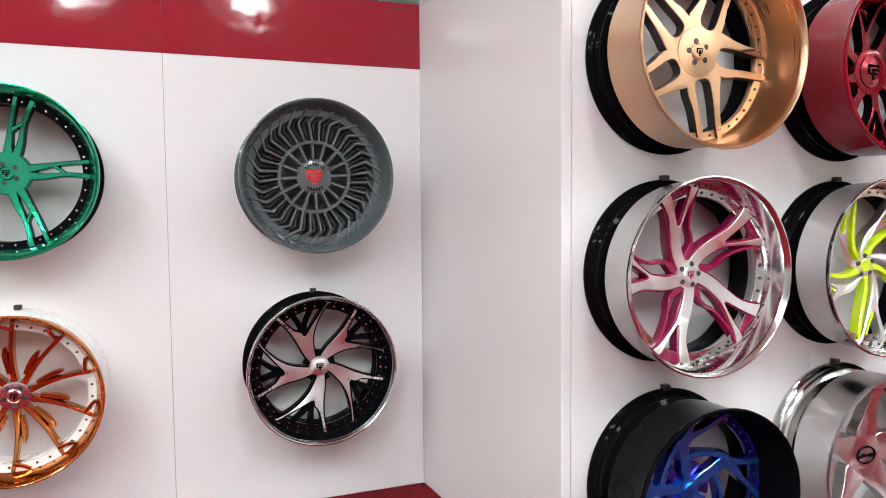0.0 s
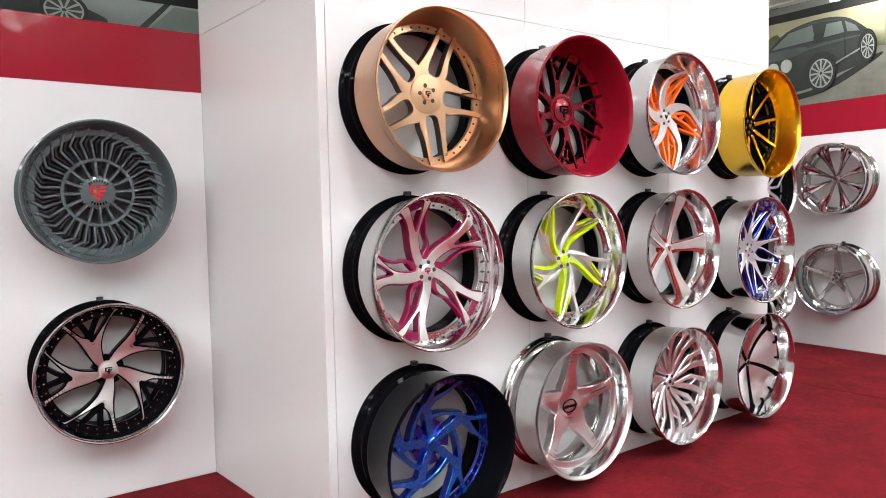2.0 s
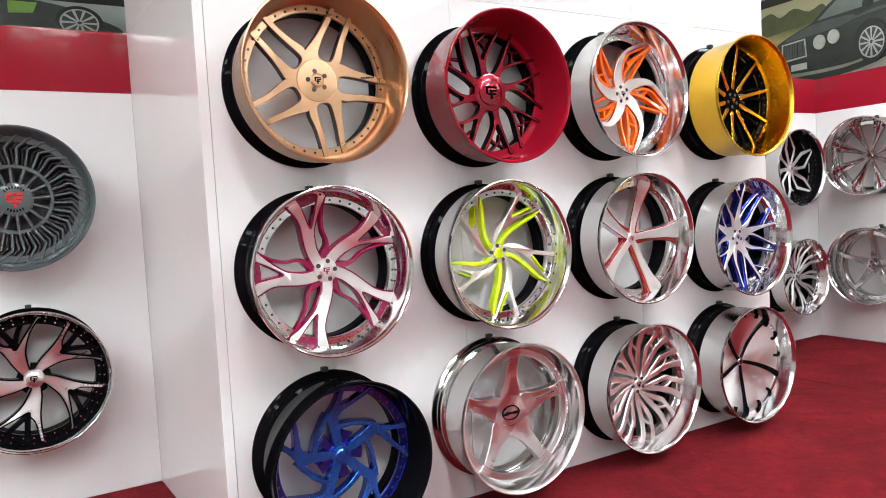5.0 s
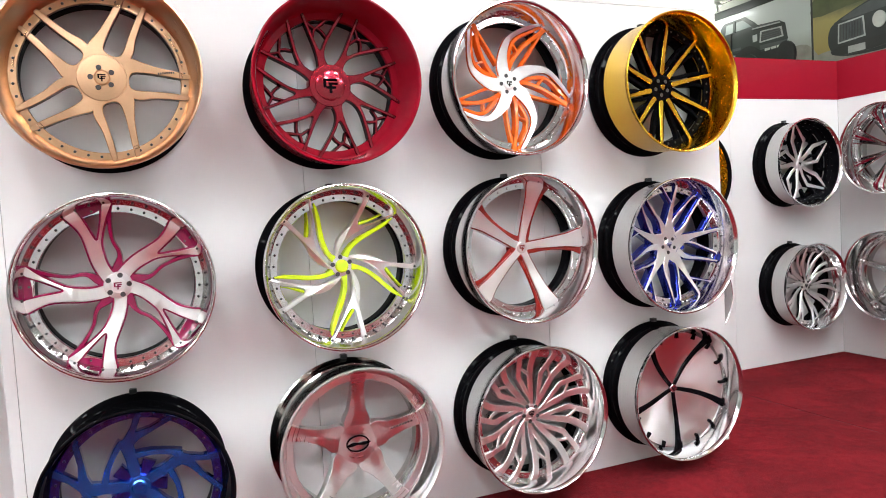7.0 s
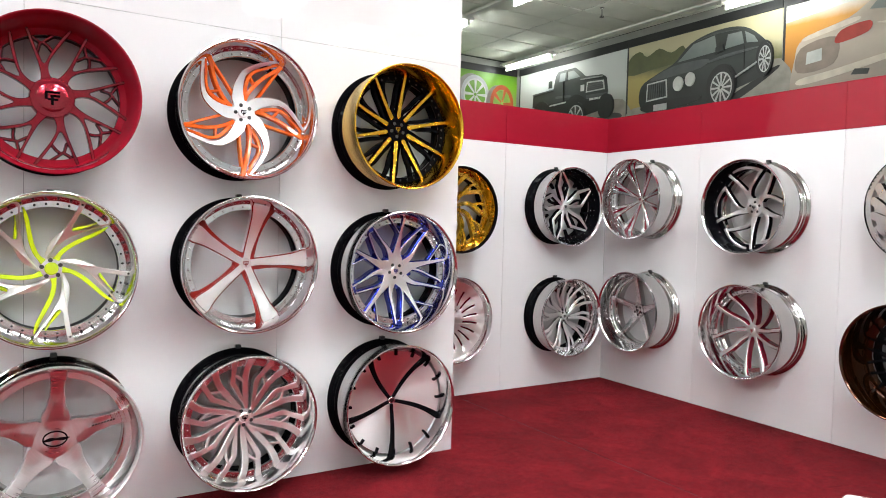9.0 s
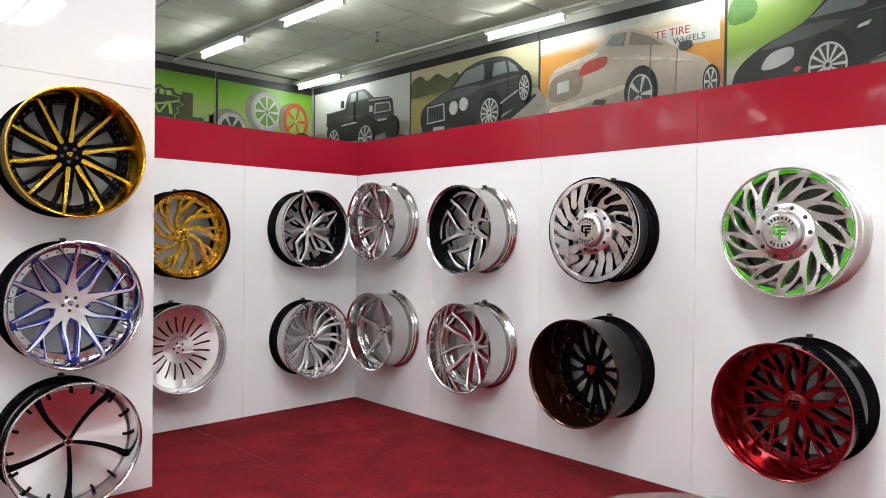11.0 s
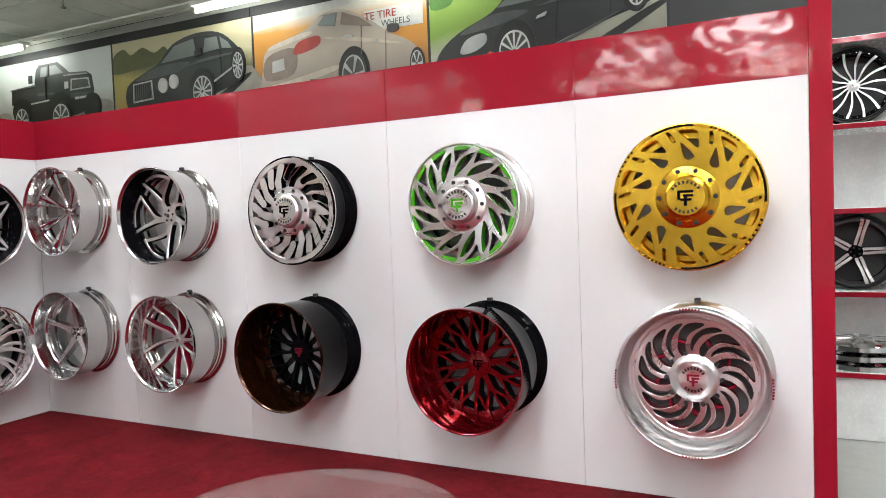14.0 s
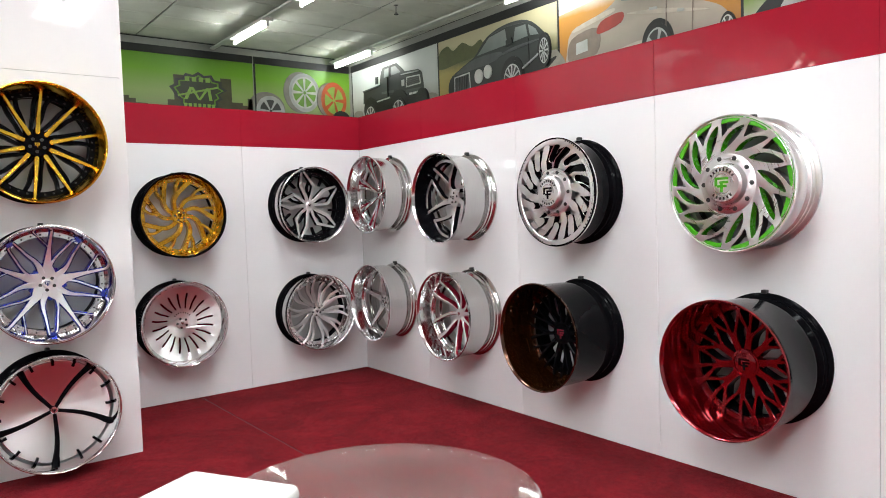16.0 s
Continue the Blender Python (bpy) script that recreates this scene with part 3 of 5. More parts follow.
wheel(centre(0.87, 1.932), "dark red gloss deep-lip rim with forked bars and lattice", G, lean=0.0015, lip="redgloss", face="red", side="black", n=8, start=17, D=0.325, zf=0.150, zh=0.152, hub=0.088, hubmat="red", lugs=0, cap=0.062, riv=0, emblem="black",
      unit=[("p", 0.03, [(0.075, 20), (0.098, 11), (0.125, 6), (0.17, 3.8), (0.24, 3.6), (0.305, 3.6), (0.305, 0.8), (0.24, 0.2), (0.185, -1.5), (0.150, -4.5), (0.180, -12), (0.225, -19.5), (0.305, -28.5), (0.305, -31.5), (0.22, -23.6), (0.165, -15), (0.128, -10.5), (0.098, -12), (0.075, -20)])],
      unit2=[("f", 0.016, [(0.20, 0, 0.010, -0.022), (0.235, -5, 0.010, -0.022), (0.295, -23, 0.010, -0.022)], 1), ("f", 0.016, [(0.20, -18, 0.010, -0.023), (0.225, -13, 0.010, -0.023), (0.245, -8, 0.010, -0.023)], 1), ("f", 0.016, [(0.24, -6, 0.010, -0.024), (0.262, -1, 0.010, -0.024), (0.29, 1, 0.010, -0.024)], 1)])
wheel(centre(1.703, 1.952), "polished rim with curled blades and orange inner spokes", G, lean=0.003, face="bright", side="orange", n=5, start=0, D=0.295, zf=0.175, zh=0.150, hub=0.060, riv=40, rivmat="chrome", second_row=True, inner="chrome",
      unit=[("p", 0.012, [(0.04, 85), (0.07, 68), (0.10, 55), (0.15, 37), (0.205, 22.8), (0.245, 8.5), (0.29, -5.5), (0.315, -12), (0.315, -15.5), (0.28, -10), (0.25, -3), (0.202, 11), (0.157, 17), (0.11, 18), (0.075, 14), (0.04, 5)], 0.004),
            ("a", 0.025, [(0.06, 12, 0.024, -0.009), (0.10, 4, 0.020, -0.009), (0.145, -3, 0.018, -0.009), (0.26, -16, 0.020, -0.006), (0.315, -19, 0.028, 0.0)]),
            ("a", 0.02, [(0.10, -26, 0.016, -0.011), (0.15, -23, 0.013, -0.011), (0.24, -20, 0.013, -0.010), (0.305, -19, 0.016, -0.008)]),
            ("a", 0.022, [(0.09, 13, 0.020, -0.010), (0.155, 12, 0.018, -0.010), (0.205, 6, 0.016, -0.010), (0.255, -7, 0.014, -0.010), (0.305, -15, 0.016, -0.008)]),
            ("a", 0.018, [(0.155, -3, 0.011, -0.012), (0.17, 3, 0.010, -0.012), (0.188, 9, 0.012, -0.012)])])
wheel(centre(2.571, 1.945), "brushed gold deep-lip rim with black and gold blades", G, "gold", face="gold", side="black", n=10, start=14, D=0.325, zf=0.165, zh=0.155, hub=0.066, hubmat="black", riv=40, rivmat="satin", ring="black", emblem="gold",
      unit=[("p", 0.03, [(0.070, 9), (0.12, 4.5), (0.20, 1.5), (0.306, -0.6), (0.306, -3.4), (0.20, -4.0), (0.12, -6.5), (0.070, -10)], 0.006)],
      unit2=[("a", 0.02, [(0.06, 10, 0.020, -0.012), (0.127, -5, 0.020, -0.014), (0.178, -8, 0.022, -0.016), (0.227, -9, 0.020, -0.016), (0.30, -14, 0.018, -0.012)]),
             ("a", 0.02, [(0.06, 26, 0.018, -0.016), (0.11, 15, 0.018, -0.018), (0.16, 8, 0.020, -0.018), (0.247, 4, 0.020, -0.018), (0.303, -2, 0.016, -0.012)])])
wheel(centre(0.015, 1.184), "polished rim with split twisted spokes edged in magenta", G, lean=0.003, face="bright", side="magenta", n=5, start=40, D=0.28, zf=0.185, zh=0.152, hub=0.050, riv=40, rivmat="satin", second_row=True, emblem="magenta",
      unit=[("p", 0.03, [(0.035, 62), (0.064, 41), (0.10, 27), (0.138, 18), (0.214, 8), (0.26, 8), (0.312, 9.5), (0.312, 1), (0.26, -1), (0.21, -1.8), (0.182, -3), (0.20, -7), (0.25, -12.5), (0.312, -16.5), (0.312, -23), (0.25, -17.5), (0.1755, -8.5), (0.13, -5), (0.09, -3), (0.055, -8), (0.035, -20)]),
            ("q", 0.02, [(0.275, 1), (0.312, 2), (0.312, -18), (0.285, -15)], -0.008, 2),
            ("a", 0.022, [(0.05, -12, 0.020, -0.008), (0.095, -28, 0.018, -0.008), (0.125, -27, 0.012, -0.007), (0.165, -20, 0.010, -0.007), (0.23, -19, 0.012, -0.006), (0.30, -22, 0.010, -0.005)]),
            ("a", 0.022, [(0.06, -30, 0.020, -0.009), (0.10, -31, 0.012, -0.009)])], border=0.007)
wheel(centre(0.868, 1.184), "polished rim with forked spokes painted lime yellow", G, lean=0.003, face="bright", side="lime", n=5, start=60, D=0.28, zf=0.18, zh=0.15, hub=0.045, riv=40, rivmat="satin", second_row=True, emblem="lime", capmat="lime",
      unit=[("p", 0.03, [(0.035, 75), (0.06, 57), (0.1125, 35.6), (0.15, 23), (0.186, 14.5), (0.25, 11), (0.312, 9), (0.312, 5), (0.25, 5.3), (0.20, 6), (0.187, 3), (0.20, -2), (0.24, -10), (0.312, -17.5), (0.312, -20), (0.24, -13.5), (0.19, -6), (0.155, 1), (0.125, 9), (0.09, 20), (0.05, 38), (0.035, 45)]),
            ("q", 0.03, [(0.04, 22), (0.06, 14), (0.10, 4), (0.151, -6), (0.20, -13), (0.25, -17), (0.285, -19), (0.285, -20.2), (0.24, -20.5), (0.172, -16), (0.12, -10), (0.073, -5), (0.045, -12)], 0.001),
            ("a", 0.026, [(0.190, 5, 0.009, -0.004), (0.205, 0, 0.012, -0.001), (0.235, -6.5, 0.006, -0.001), (0.27, -11, 0.003, -0.001)])], edge=0)
wheel(centre(1.725, 1.198), "polished rim with five broad blades edged in red", G, lean=0.003, face="bright", side="crimson", n=5, start=6, D=0.28, zf=0.18, zh=0.15, hub=0.056, lugs=0, riv=36, rivmat="chrome", second_row=True, hubmat="crimson", capmat="brushed", emblem="crimson", text=(0.15, 0.23, 6.5, "satin"),
      unit=[("p", 0.03, [(0.02, 60), (0.045, 28), (0.09, 14), (0.15, 9), (0.233, 7), (0.312, 7), (0.312, -8.5), (0.223, -9), (0.15, -10.5), (0.08, -14), (0.045, -24), (0.02, -60)], 0.008), ("q", 0.026, [(0.03, 0), (0.15, -4), (0.312, -4), (0.314, -15.5), (0.26, -13.5), (0.18, -13.5), (0.11, -19), (0.07, -32), (0.045, -42)], -0.004)], border=0.005, edge=0)
wheel(centre(2.58, 1.148), "polished rim with spikes and open loops edged in dark blue", G, face="bright", side="navy", n=5, start=84, D=0.285, zf=0.18, zh=0.15, hub=0.062, riv=36, rivmat="satin", second_row=True, border=0.013, emblem="navy",
      unit=[("p", 0.03, [(0.045, 40), (0.075, 24), (0.11, 14), (0.16, 7), (0.23, 3), (0.312, 1), (0.312, -1), (0.23, -1.2), (0.16, -3), (0.12, -7), (0.10, -12), (0.075, -30), (0.045, -40)]),
            ("f", 0.03, [(0.105, -6, 0.014), (0.15, -11.5, 0.010), (0.21, -19, 0.009), (0.282, -24, 0.008)]), ("f", 0.03, [(0.06, -42, 0.034), (0.10, -45, 0.030), (0.14, -42.5, 0.020), (0.20, -36, 0.012), (0.295, -32, 0.008)]),
            ("f", 0.03, [(0.278, -24, 0.008), (0.294, -28, 0.008), (0.292, -32, 0.008)], 2), ("a", 0.03, [(0.282, -28, 0.034, 0.001), (0.305, -28.5, 0.042, 0.002)], 1), ("a", 0.024, [(0.075, -26, 0.030, -0.006), (0.10, -22, 0.016, -0.006)]),
            ("f", 0.02, [(0.205, 1, 0.005, -0.004), (0.308, 18, 0.005, -0.003)], 1)])
wheel(centre(0.03, 0.412), "gloss black rim with angular candy blue spokes", G, lean=0.002, lip="black", face="blue", side="navy", n=5, start=101, R=0.338, D=0.325, zf=0.165, zh=0.15, hub=0.042, hubmat="blue", lugs=0, riv=40, rivmat="satin", ring="navy", emblem="navy",
      unit=[("p", 0.03, [(0.03, 30), (0.07, 19), (0.12, 10), (0.165, 9), (0.19, 8), (0.205, 0), (0.245, -8), (0.308, -12), (0.308, -18), (0.25, -15), (0.215, -11), (0.235, -24), (0.308, -38), (0.308, -44), (0.22, -29), (0.185, -16), (0.165, -9), (0.12, -11), (0.07, -20), (0.03, -30)], 0.0, 1),
            ("f", 0.03, [(0.188, 4, 0.026), (0.15, 24, 0.019), (0.125, 52, 0.022), (0.12, 66, 0.026)], 2)], unit2=[("a", 0.02, [(0.04, 36, 0.03, -0.02), (0.10, 36, 0.05, -0.02)])])
plain_star = wheel(centre(0.884, 0.427), "bare brushed rim with five broad tapered spokes", G, lean=0.004, lip="brushed", back="barrel", face="brushed", side="brushed", n=5, start=16, R=0.348, D=0.295, zf=0.20, zh=0.160, hub=0.10, lugs=0, cap=0.0, emblem=None, riv=0, inner="chrome", outer="barrel",
      unit=[("p", 0.035, [(0.05, 36), (0.10, 36), (0.125, 28), (0.15, 17), (0.20, 10), (0.26, 7), (0.316, 6.5), (0.316, -6.5), (0.26, -7), (0.20, -10), (0.15, -17), (0.125, -28), (0.10, -36), (0.05, -36)])], text=(0.15, 0.25, 16, "satin"))
bm = bmesh.new()
oval = lambda a, b, n=40: [(a * math.cos(2 * math.pi * i / n), b * math.sin(2 * math.pi * i / n)) for i in range(n)]
sheet_solid(bm, [(oval(0.050, 0.036), 0), (oval(0.044, 0.030), 0)], lambda r: 0.170, 0.006, ease=0.0008)
sheet_solid(bm, [(rounded([(-0.050, -0.008), (-0.02, 0.006), (0.004, 0.002), (0.024, 0.004), (0.058, 0.001), (0.03, -0.010), (0.0, -0.006), (-0.024, -0.010)], 3), 0)], lambda r: 0.1695, 0.006, ease=0.0008)
part("emblem", bm, "black", plain_star)
wheel(centre(1.731, 0.413), "polished rim with ten forked curving blades", G, face="bright", side="brushed", n=10, start=10, D=0.29, zf=0.18, zh=0.15, hub=0.045, riv=36, rivmat="chrome",
      unit=[("f", 0.026, [(0.035, -4, 0.018), (0.08, 3, 0.026), (0.13, 7, 0.030), (0.20, 9, 0.033), (0.26, 7, 0.034), (0.312, 3, 0.036)]), ("f", 0.026, [(0.06, 6, 0.014), (0.11, 19, 0.022), (0.17, 26, 0.026), (0.20, 27.5, 0.028), (0.225, 25, 0.026), (0.312, 19, 0.030)], 2), ("f", 0.024, [(0.19, 12, 0.014), (0.215, 18, 0.014), (0.235, 24, 0.014)])])
blade = wheel(centre(2.575, 0.404), "polished rim with a brushed disc and five thin black arms", G, face="black", side="black", n=5, start=54, D=0.29, zf=0.175, zh=0.145, hub=0.026, hubmat="black", lugs=0, cap=0.022, capmat="chrome", riv=0, disc="disc",
              unit=[("f", 0.012, [(0.02, 4, 0.018, 0.008), (0.12, 3, 0.022, 0.008), (0.22, 0, 0.026, 0.008), (0.318, -4, 0.034, 0.016)])])
for i in range(16):
    a = 2 * math.pi * i / 16
    part("rim_clamp", box(0.268, 0.302, -0.007, 0.007, 0.172, 0.200, 0.002), "black", blade, "black clamp", Matrix.Rotation(a, 4, "Z"))

# four rims on the wall beside it
G = "rims on the west wall"
# near-black disc added behind the grey spokes paints in their shaded gaps
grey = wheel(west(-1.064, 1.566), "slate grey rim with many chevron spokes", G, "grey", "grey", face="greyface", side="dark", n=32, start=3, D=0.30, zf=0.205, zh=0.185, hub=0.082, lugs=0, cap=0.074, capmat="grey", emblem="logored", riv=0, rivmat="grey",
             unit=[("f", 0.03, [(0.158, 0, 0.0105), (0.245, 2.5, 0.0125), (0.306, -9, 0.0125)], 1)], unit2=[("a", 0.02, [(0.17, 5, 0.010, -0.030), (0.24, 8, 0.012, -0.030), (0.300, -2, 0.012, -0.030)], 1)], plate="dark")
part("spoke_ring", revolve([(0.150, 0.1965), (0.164, 0.1965), (0.164, 0.172), (0.150, 0.172)], 72), "grey", grey)
bm = bmesh.new()
ribbon(bm, [(0.07, 0, 0.012), (0.155, 0, 0.013)], lambda r: 0.1945, 0.02)
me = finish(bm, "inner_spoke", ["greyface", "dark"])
for i in range(16):
    piece("inner_spoke", me, grey, Matrix.Rotation(radians(22.5 * i + 3), 4, "Z"))
arc_marks(grey, 0.056, 140, 40, 8, 0.1985, "black", 0.012, 0.007)
arc_marks(grey, 0.056, 230, 310, 6, 0.1985, "black", 0.012, 0.007)
wheel(west(-1.05, 0.693), "black rim with machined twisted spokes and a chrome lip", G, lean=0.005, lip="chrome", face="brushed", side="black", n=5, start=36, D=0.27, zf=0.175, zh=0.150, hub=0.046, hubmat="brushed", lugs=0, cap=0.034, riv=40, rivmat="chrome", ring="black", inner="black", second_row=True, outer="barrel", text=(0.18, 0.26, 23.5, "satin"), border=0.004,
      unit=[("p", 0.03, [(0.03, 72), (0.05, 51), (0.10, 34), (0.175, 23.5), (0.24, 22), (0.312, 22.5), (0.312, 19), (0.25, 17), (0.21, 14.5), (0.185, 8), (0.165, 6), (0.20, -7), (0.25, -17), (0.312, -24.5), (0.312, -27.5), (0.25, -21), (0.19, -14), (0.128, -7), (0.055, -2), (0.03, -10)])],
      unit2=[("a", 0.02, [(0.15, 5, 0.028, -0.014), (0.20, 6, 0.024, -0.018), (0.30, 9, 0.022, -0.010)]), ("a", 0.02, [(0.17, 6, 0.022, -0.019), (0.23, -4, 0.020, -0.018), (0.30, -14, 0.020, -0.010)]), ("a", 0.02, [(0.045, -20, 0.022, -0.010), (0.075, -22, 0.028, -0.010)])])
wheel(west(-2.272, 1.574), "candy green rim with five double spokes and black ring", G, "greenrim", face="greenrim", side="black", n=5, start=4, D=0.26, zf=0.185, zh=0.16, hub=0.085, riv=40, rivmat="steel", ring="black",
      unit=[("f", 0.03, [(0.05, 12, 0.04), (0.13, 9, 0.024), (0.20, 7.5, 0.018), (0.30, 5, 0.018)]), ("f", 0.03, [(0.05, -12, 0.04), (0.13, -9, 0.024), (0.20, -5, 0.018), (0.30, -6.5, 0.022)]), ("f", 0.028, [(0.17, 6, 0.014), (0.19, 0, 0.012), (0.205, -4, 0.014)], 1)])
wheel(west(-2.283, 0.683), "copper rim with polished inserts and a white barrel", G, "copper", "whitepaint", face="copper", side="copper", n=10, start=18, D=0.27, zf=0.18, zh=0.155, hub=0.06, hubmat="chrome", riv=36, rivmat="satin", ring="whitepaint",
      unit=[("f", 0.03, [(0.05, 0, 0.026), (0.14, 2, 0.017), (0.30, -2, 0.015)]), ("f", 0.03, [(0.27, -2, 0.014), (0.285, 6, 0.014), (0.30, 10, 0.014)])], unit2=[("f", 0.02, [(0.09, 12, 0.012, -0.01), (0.16, 10, 0.020, -0.01), (0.20, 8, 0.006, -0.01)])])

# four rims in the recess
G = "rims in the recess"
wheel(north(3.70, 1.53), "gold candy rim with swirling blades and black barrel", G, "black", face="goldcandy", side="goldcandy", n=9, start=0, D=0.27, zf=0.16, zh=0.15, hub=0.062, hubmat="goldcandy", riv=36, rivmat="satin", ring="goldcandy", inner="goldcandy", lugs=5,
      unit=[("f", 0.03, [(0.055, 0, 0.03), (0.13, -14, 0.034), (0.21, -36, 0.036), (0.30, -50, 0.040)]), ("f", 0.03, [(0.17, -24, 0.02), (0.24, -26, 0.022), (0.30, -34, 0.024)])])
slotted = wheel(north(3.672, 0.668), "brushed rim with a slotted disc and red slots", G, face="brushed", side="maroon", n=20, start=5, D=0.27, zf=0.20, zh=0.165, hub=0.05, hubmat="brushed", riv=36, rivmat="chrome", second_row=True, cap=0.024, emblem="maroon", plate="maroon", marks=(0.085, 140, 40, 8, 0.1725, "satin", 0.012, 0.007))
face_plate(slotted, 20, 5, 0.04, 0.304, [([(0.122, -3.0), (0.15, -0.5), (0.19, 1.4), (0.236, 1.6), (0.242, 3.2), (0.238, 5.0), (0.19, 5.6), (0.15, 4.2), (0.122, 2.6), (0.119, -0.5)], 1, 3)], lambda r: 0.165 + 0.045 * max(0.0, (r - 0.05) / 0.25) ** 1.6, ["disc", "maroon"])
wheel(north(4.85, 1.592), "black rim with five zigzag machined spokes", G, "chrome", face="bright", side="black", n=5, start=-36, D=0.265, zf=0.17, zh=0.145, hub=0.036, lugs=0, riv=40, rivmat="steel", ring="black", inner="black", second_row=True,
      unit=[("f", 0.03, [(0.03, 14, 0.034), (0.08, 3, 0.032), (0.195, 7, 0.034), (0.31, -3, 0.016)], 1), ("f", 0.03, [(0.03, -24, 0.028), (0.10, -34, 0.026), (0.182, -32, 0.030), (0.31, -6, 0.016)], 1), ("a", 0.02, [(0.05, -16, 0.020, -0.012), (0.16, -14, 0.016, -0.014), (0.30, -24, 0.022, -0.012)], 1), ("a", 0.02, [(0.20, 22, 0.016, -0.014), (0.30, 26, 0.024, -0.012)], 1)])
wheel(north(4.875, 0.63), "polished rim with ten twisted fins", G, face="bright", side="chrome", n=10, start=12, D=0.265, zf=0.185, zh=0.15, hub=0.04, riv=36, rivmat="satin", second_row=True,
      unit=[("f", 0.02, [(0.035, 0, 0.014), (0.11, 14, 0.030), (0.20, 18, 0.028), (0.31, 10, 0.018)])], unit2=[("f", 0.02, [(0.08, 22, 0.016, -0.012), (0.20, 30, 0.026, -0.015), (0.30, 24, 0.02, -0.01)])])

# ten rims on the east wall
G = "rims on the east wall"
wheel(east(0.72, 1.665), "chrome rim with red-lined double spokes", G, "chrome", "barrel", face="chrome", side="maroon", n=8, start=22, D=0.29, zf=0.17, zh=0.135, hub=0.04, riv=0, outer="barrel", lugs=0, emblem="maroon",
      unit=[("f", 0.008, [(0.03, 0, 0.018), (0.15, 4, 0.022), (0.31, 8, 0.036)]), ("f", 0.008, [(0.03, 0, 0.018), (0.15, -4, 0.022), (0.31, -8, 0.036)]), ("a", 0.006, [(0.12, 0, 0.006, -0.003), (0.30, 0, 0.010, -0.003)])])
wheel(east(0.70, 0.71), "polished rim with five slim pointed spokes", G, "chrome", "barrel", face="chrome", side="chrome", n=5, start=90, D=0.30, zf=0.18, zh=0.14, hub=0.065, riv=36, rivmat="satin", second_row=True, outer="barrel",
      unit=[("f", 0.035, [(0.04, 0, 0.07), (0.12, 0, 0.050), (0.22, 0, 0.036), (0.31, 0, 0.036)])])
wheel(east(-0.395, 1.593), "black and machined rim with forked hooked spokes", G, "chrome", "barrel", face="brushed", side="black", n=5, start=-90, D=0.32, zf=0.19, zh=0.15, hub=0.068, riv=24, rivmat="steel", ring="black", inner="black", second_row=True, outer="barrel",
      unit=[("f", 0.03, [(0.05, 0, 0.050), (0.12, -3, 0.034), (0.20, -1, 0.024), (0.312, 3, 0.022)]), ("f", 0.03, [(0.09, -4, 0.030), (0.14, -20, 0.024), (0.19, -36, 0.022), (0.262, -50, 0.022)]), ("f", 0.03, [(0.265, -53, 0.026), (0.275, -42, 0.022), (0.290, -25, 0.022), (0.302, -4, 0.024)])])
wheel(east(-0.41, 0.70), "polished rim with slim red-edged spokes", G, "chrome", "barrel", face="brushed", side="maroon", n=5, start=-137, D=0.32, zf=0.185, zh=0.14, hub=0.045, riv=40, rivmat="satin", second_row=True, outer="barrel", lugs=0, emblem="maroon", border=0.008,
      unit=[("f", 0.03, [(0.035, 4, 0.026), (0.10, -2, 0.022), (0.2, 2, 0.022), (0.314, 0, 0.030)]), ("f", 0.03, [(0.035, 24, 0.022), (0.094, 30, 0.020), (0.26, 44, 0.018), (0.314, 46, 0.022)])])
def truck_face(w, z, r0, r1, rim_mat, dish_mat, cap_mat, emblem, lugs=10, dish=0.15, cap=0.095, rise=0.05, letters="satin", lug_mat="dark"):
    """Face ring, dished hub, lug row and big cap of a truck wheel."""
    part("face_ring", revolve([(r0, z), (r0 + 0.003, z + 0.003), (r1 - 0.004, z + 0.003), (r1, z - 0.002), (r1, z - 0.02), (r0, z - 0.02)], 112), rim_mat, w)
    hubp = part("hub", revolve([(cap - 0.004, z + rise), (cap + 0.004, z + rise - 0.006), (cap + 0.012, z + 0.014), (dish - 0.012, z + 0.007), (dish, z + 0.001), (dish, z - 0.03), (cap - 0.004, z - 0.03)], 72), dish_mat, w)
    # near-black studs stand for shaded lug holes
    me = finish(revolve([(0, 0.004), (0.005, 0.004), (0.0075, 0.0), (0.011, 0.0005), (0.012, -0.003), (0, -0.003)], 12, closed=False), "shaded_lug_hole", [lug_mat])
    for i in range(lugs):
        a = 2 * math.pi * i / lugs
        piece("shaded_lug_hole", me, hubp, Matrix.Translation((0.128 * math.cos(a), 0.128 * math.sin(a), z + 0.0125)))
    part("centre_cap", revolve([(0, z + rise + 0.006), (cap * 0.9, z + rise + 0.005), (cap * 0.98, z + rise), (cap * 0.98, z + rise - 0.03), (0, z + rise - 0.03)], 56, closed=False), cap_mat, hubp)
    hub_logo(hubp, cap * 0.92, z + rise + 0.0055, emblem)
    arc_marks(hubp, cap * 0.74, 152, 28, 8, z + rise + 0.0055, letters, 0.014, 0.009)
    arc_marks(hubp, cap * 0.74, 222, 318, 6, z + rise + 0.0055, letters, 0.014, 0.009)
    return hubp


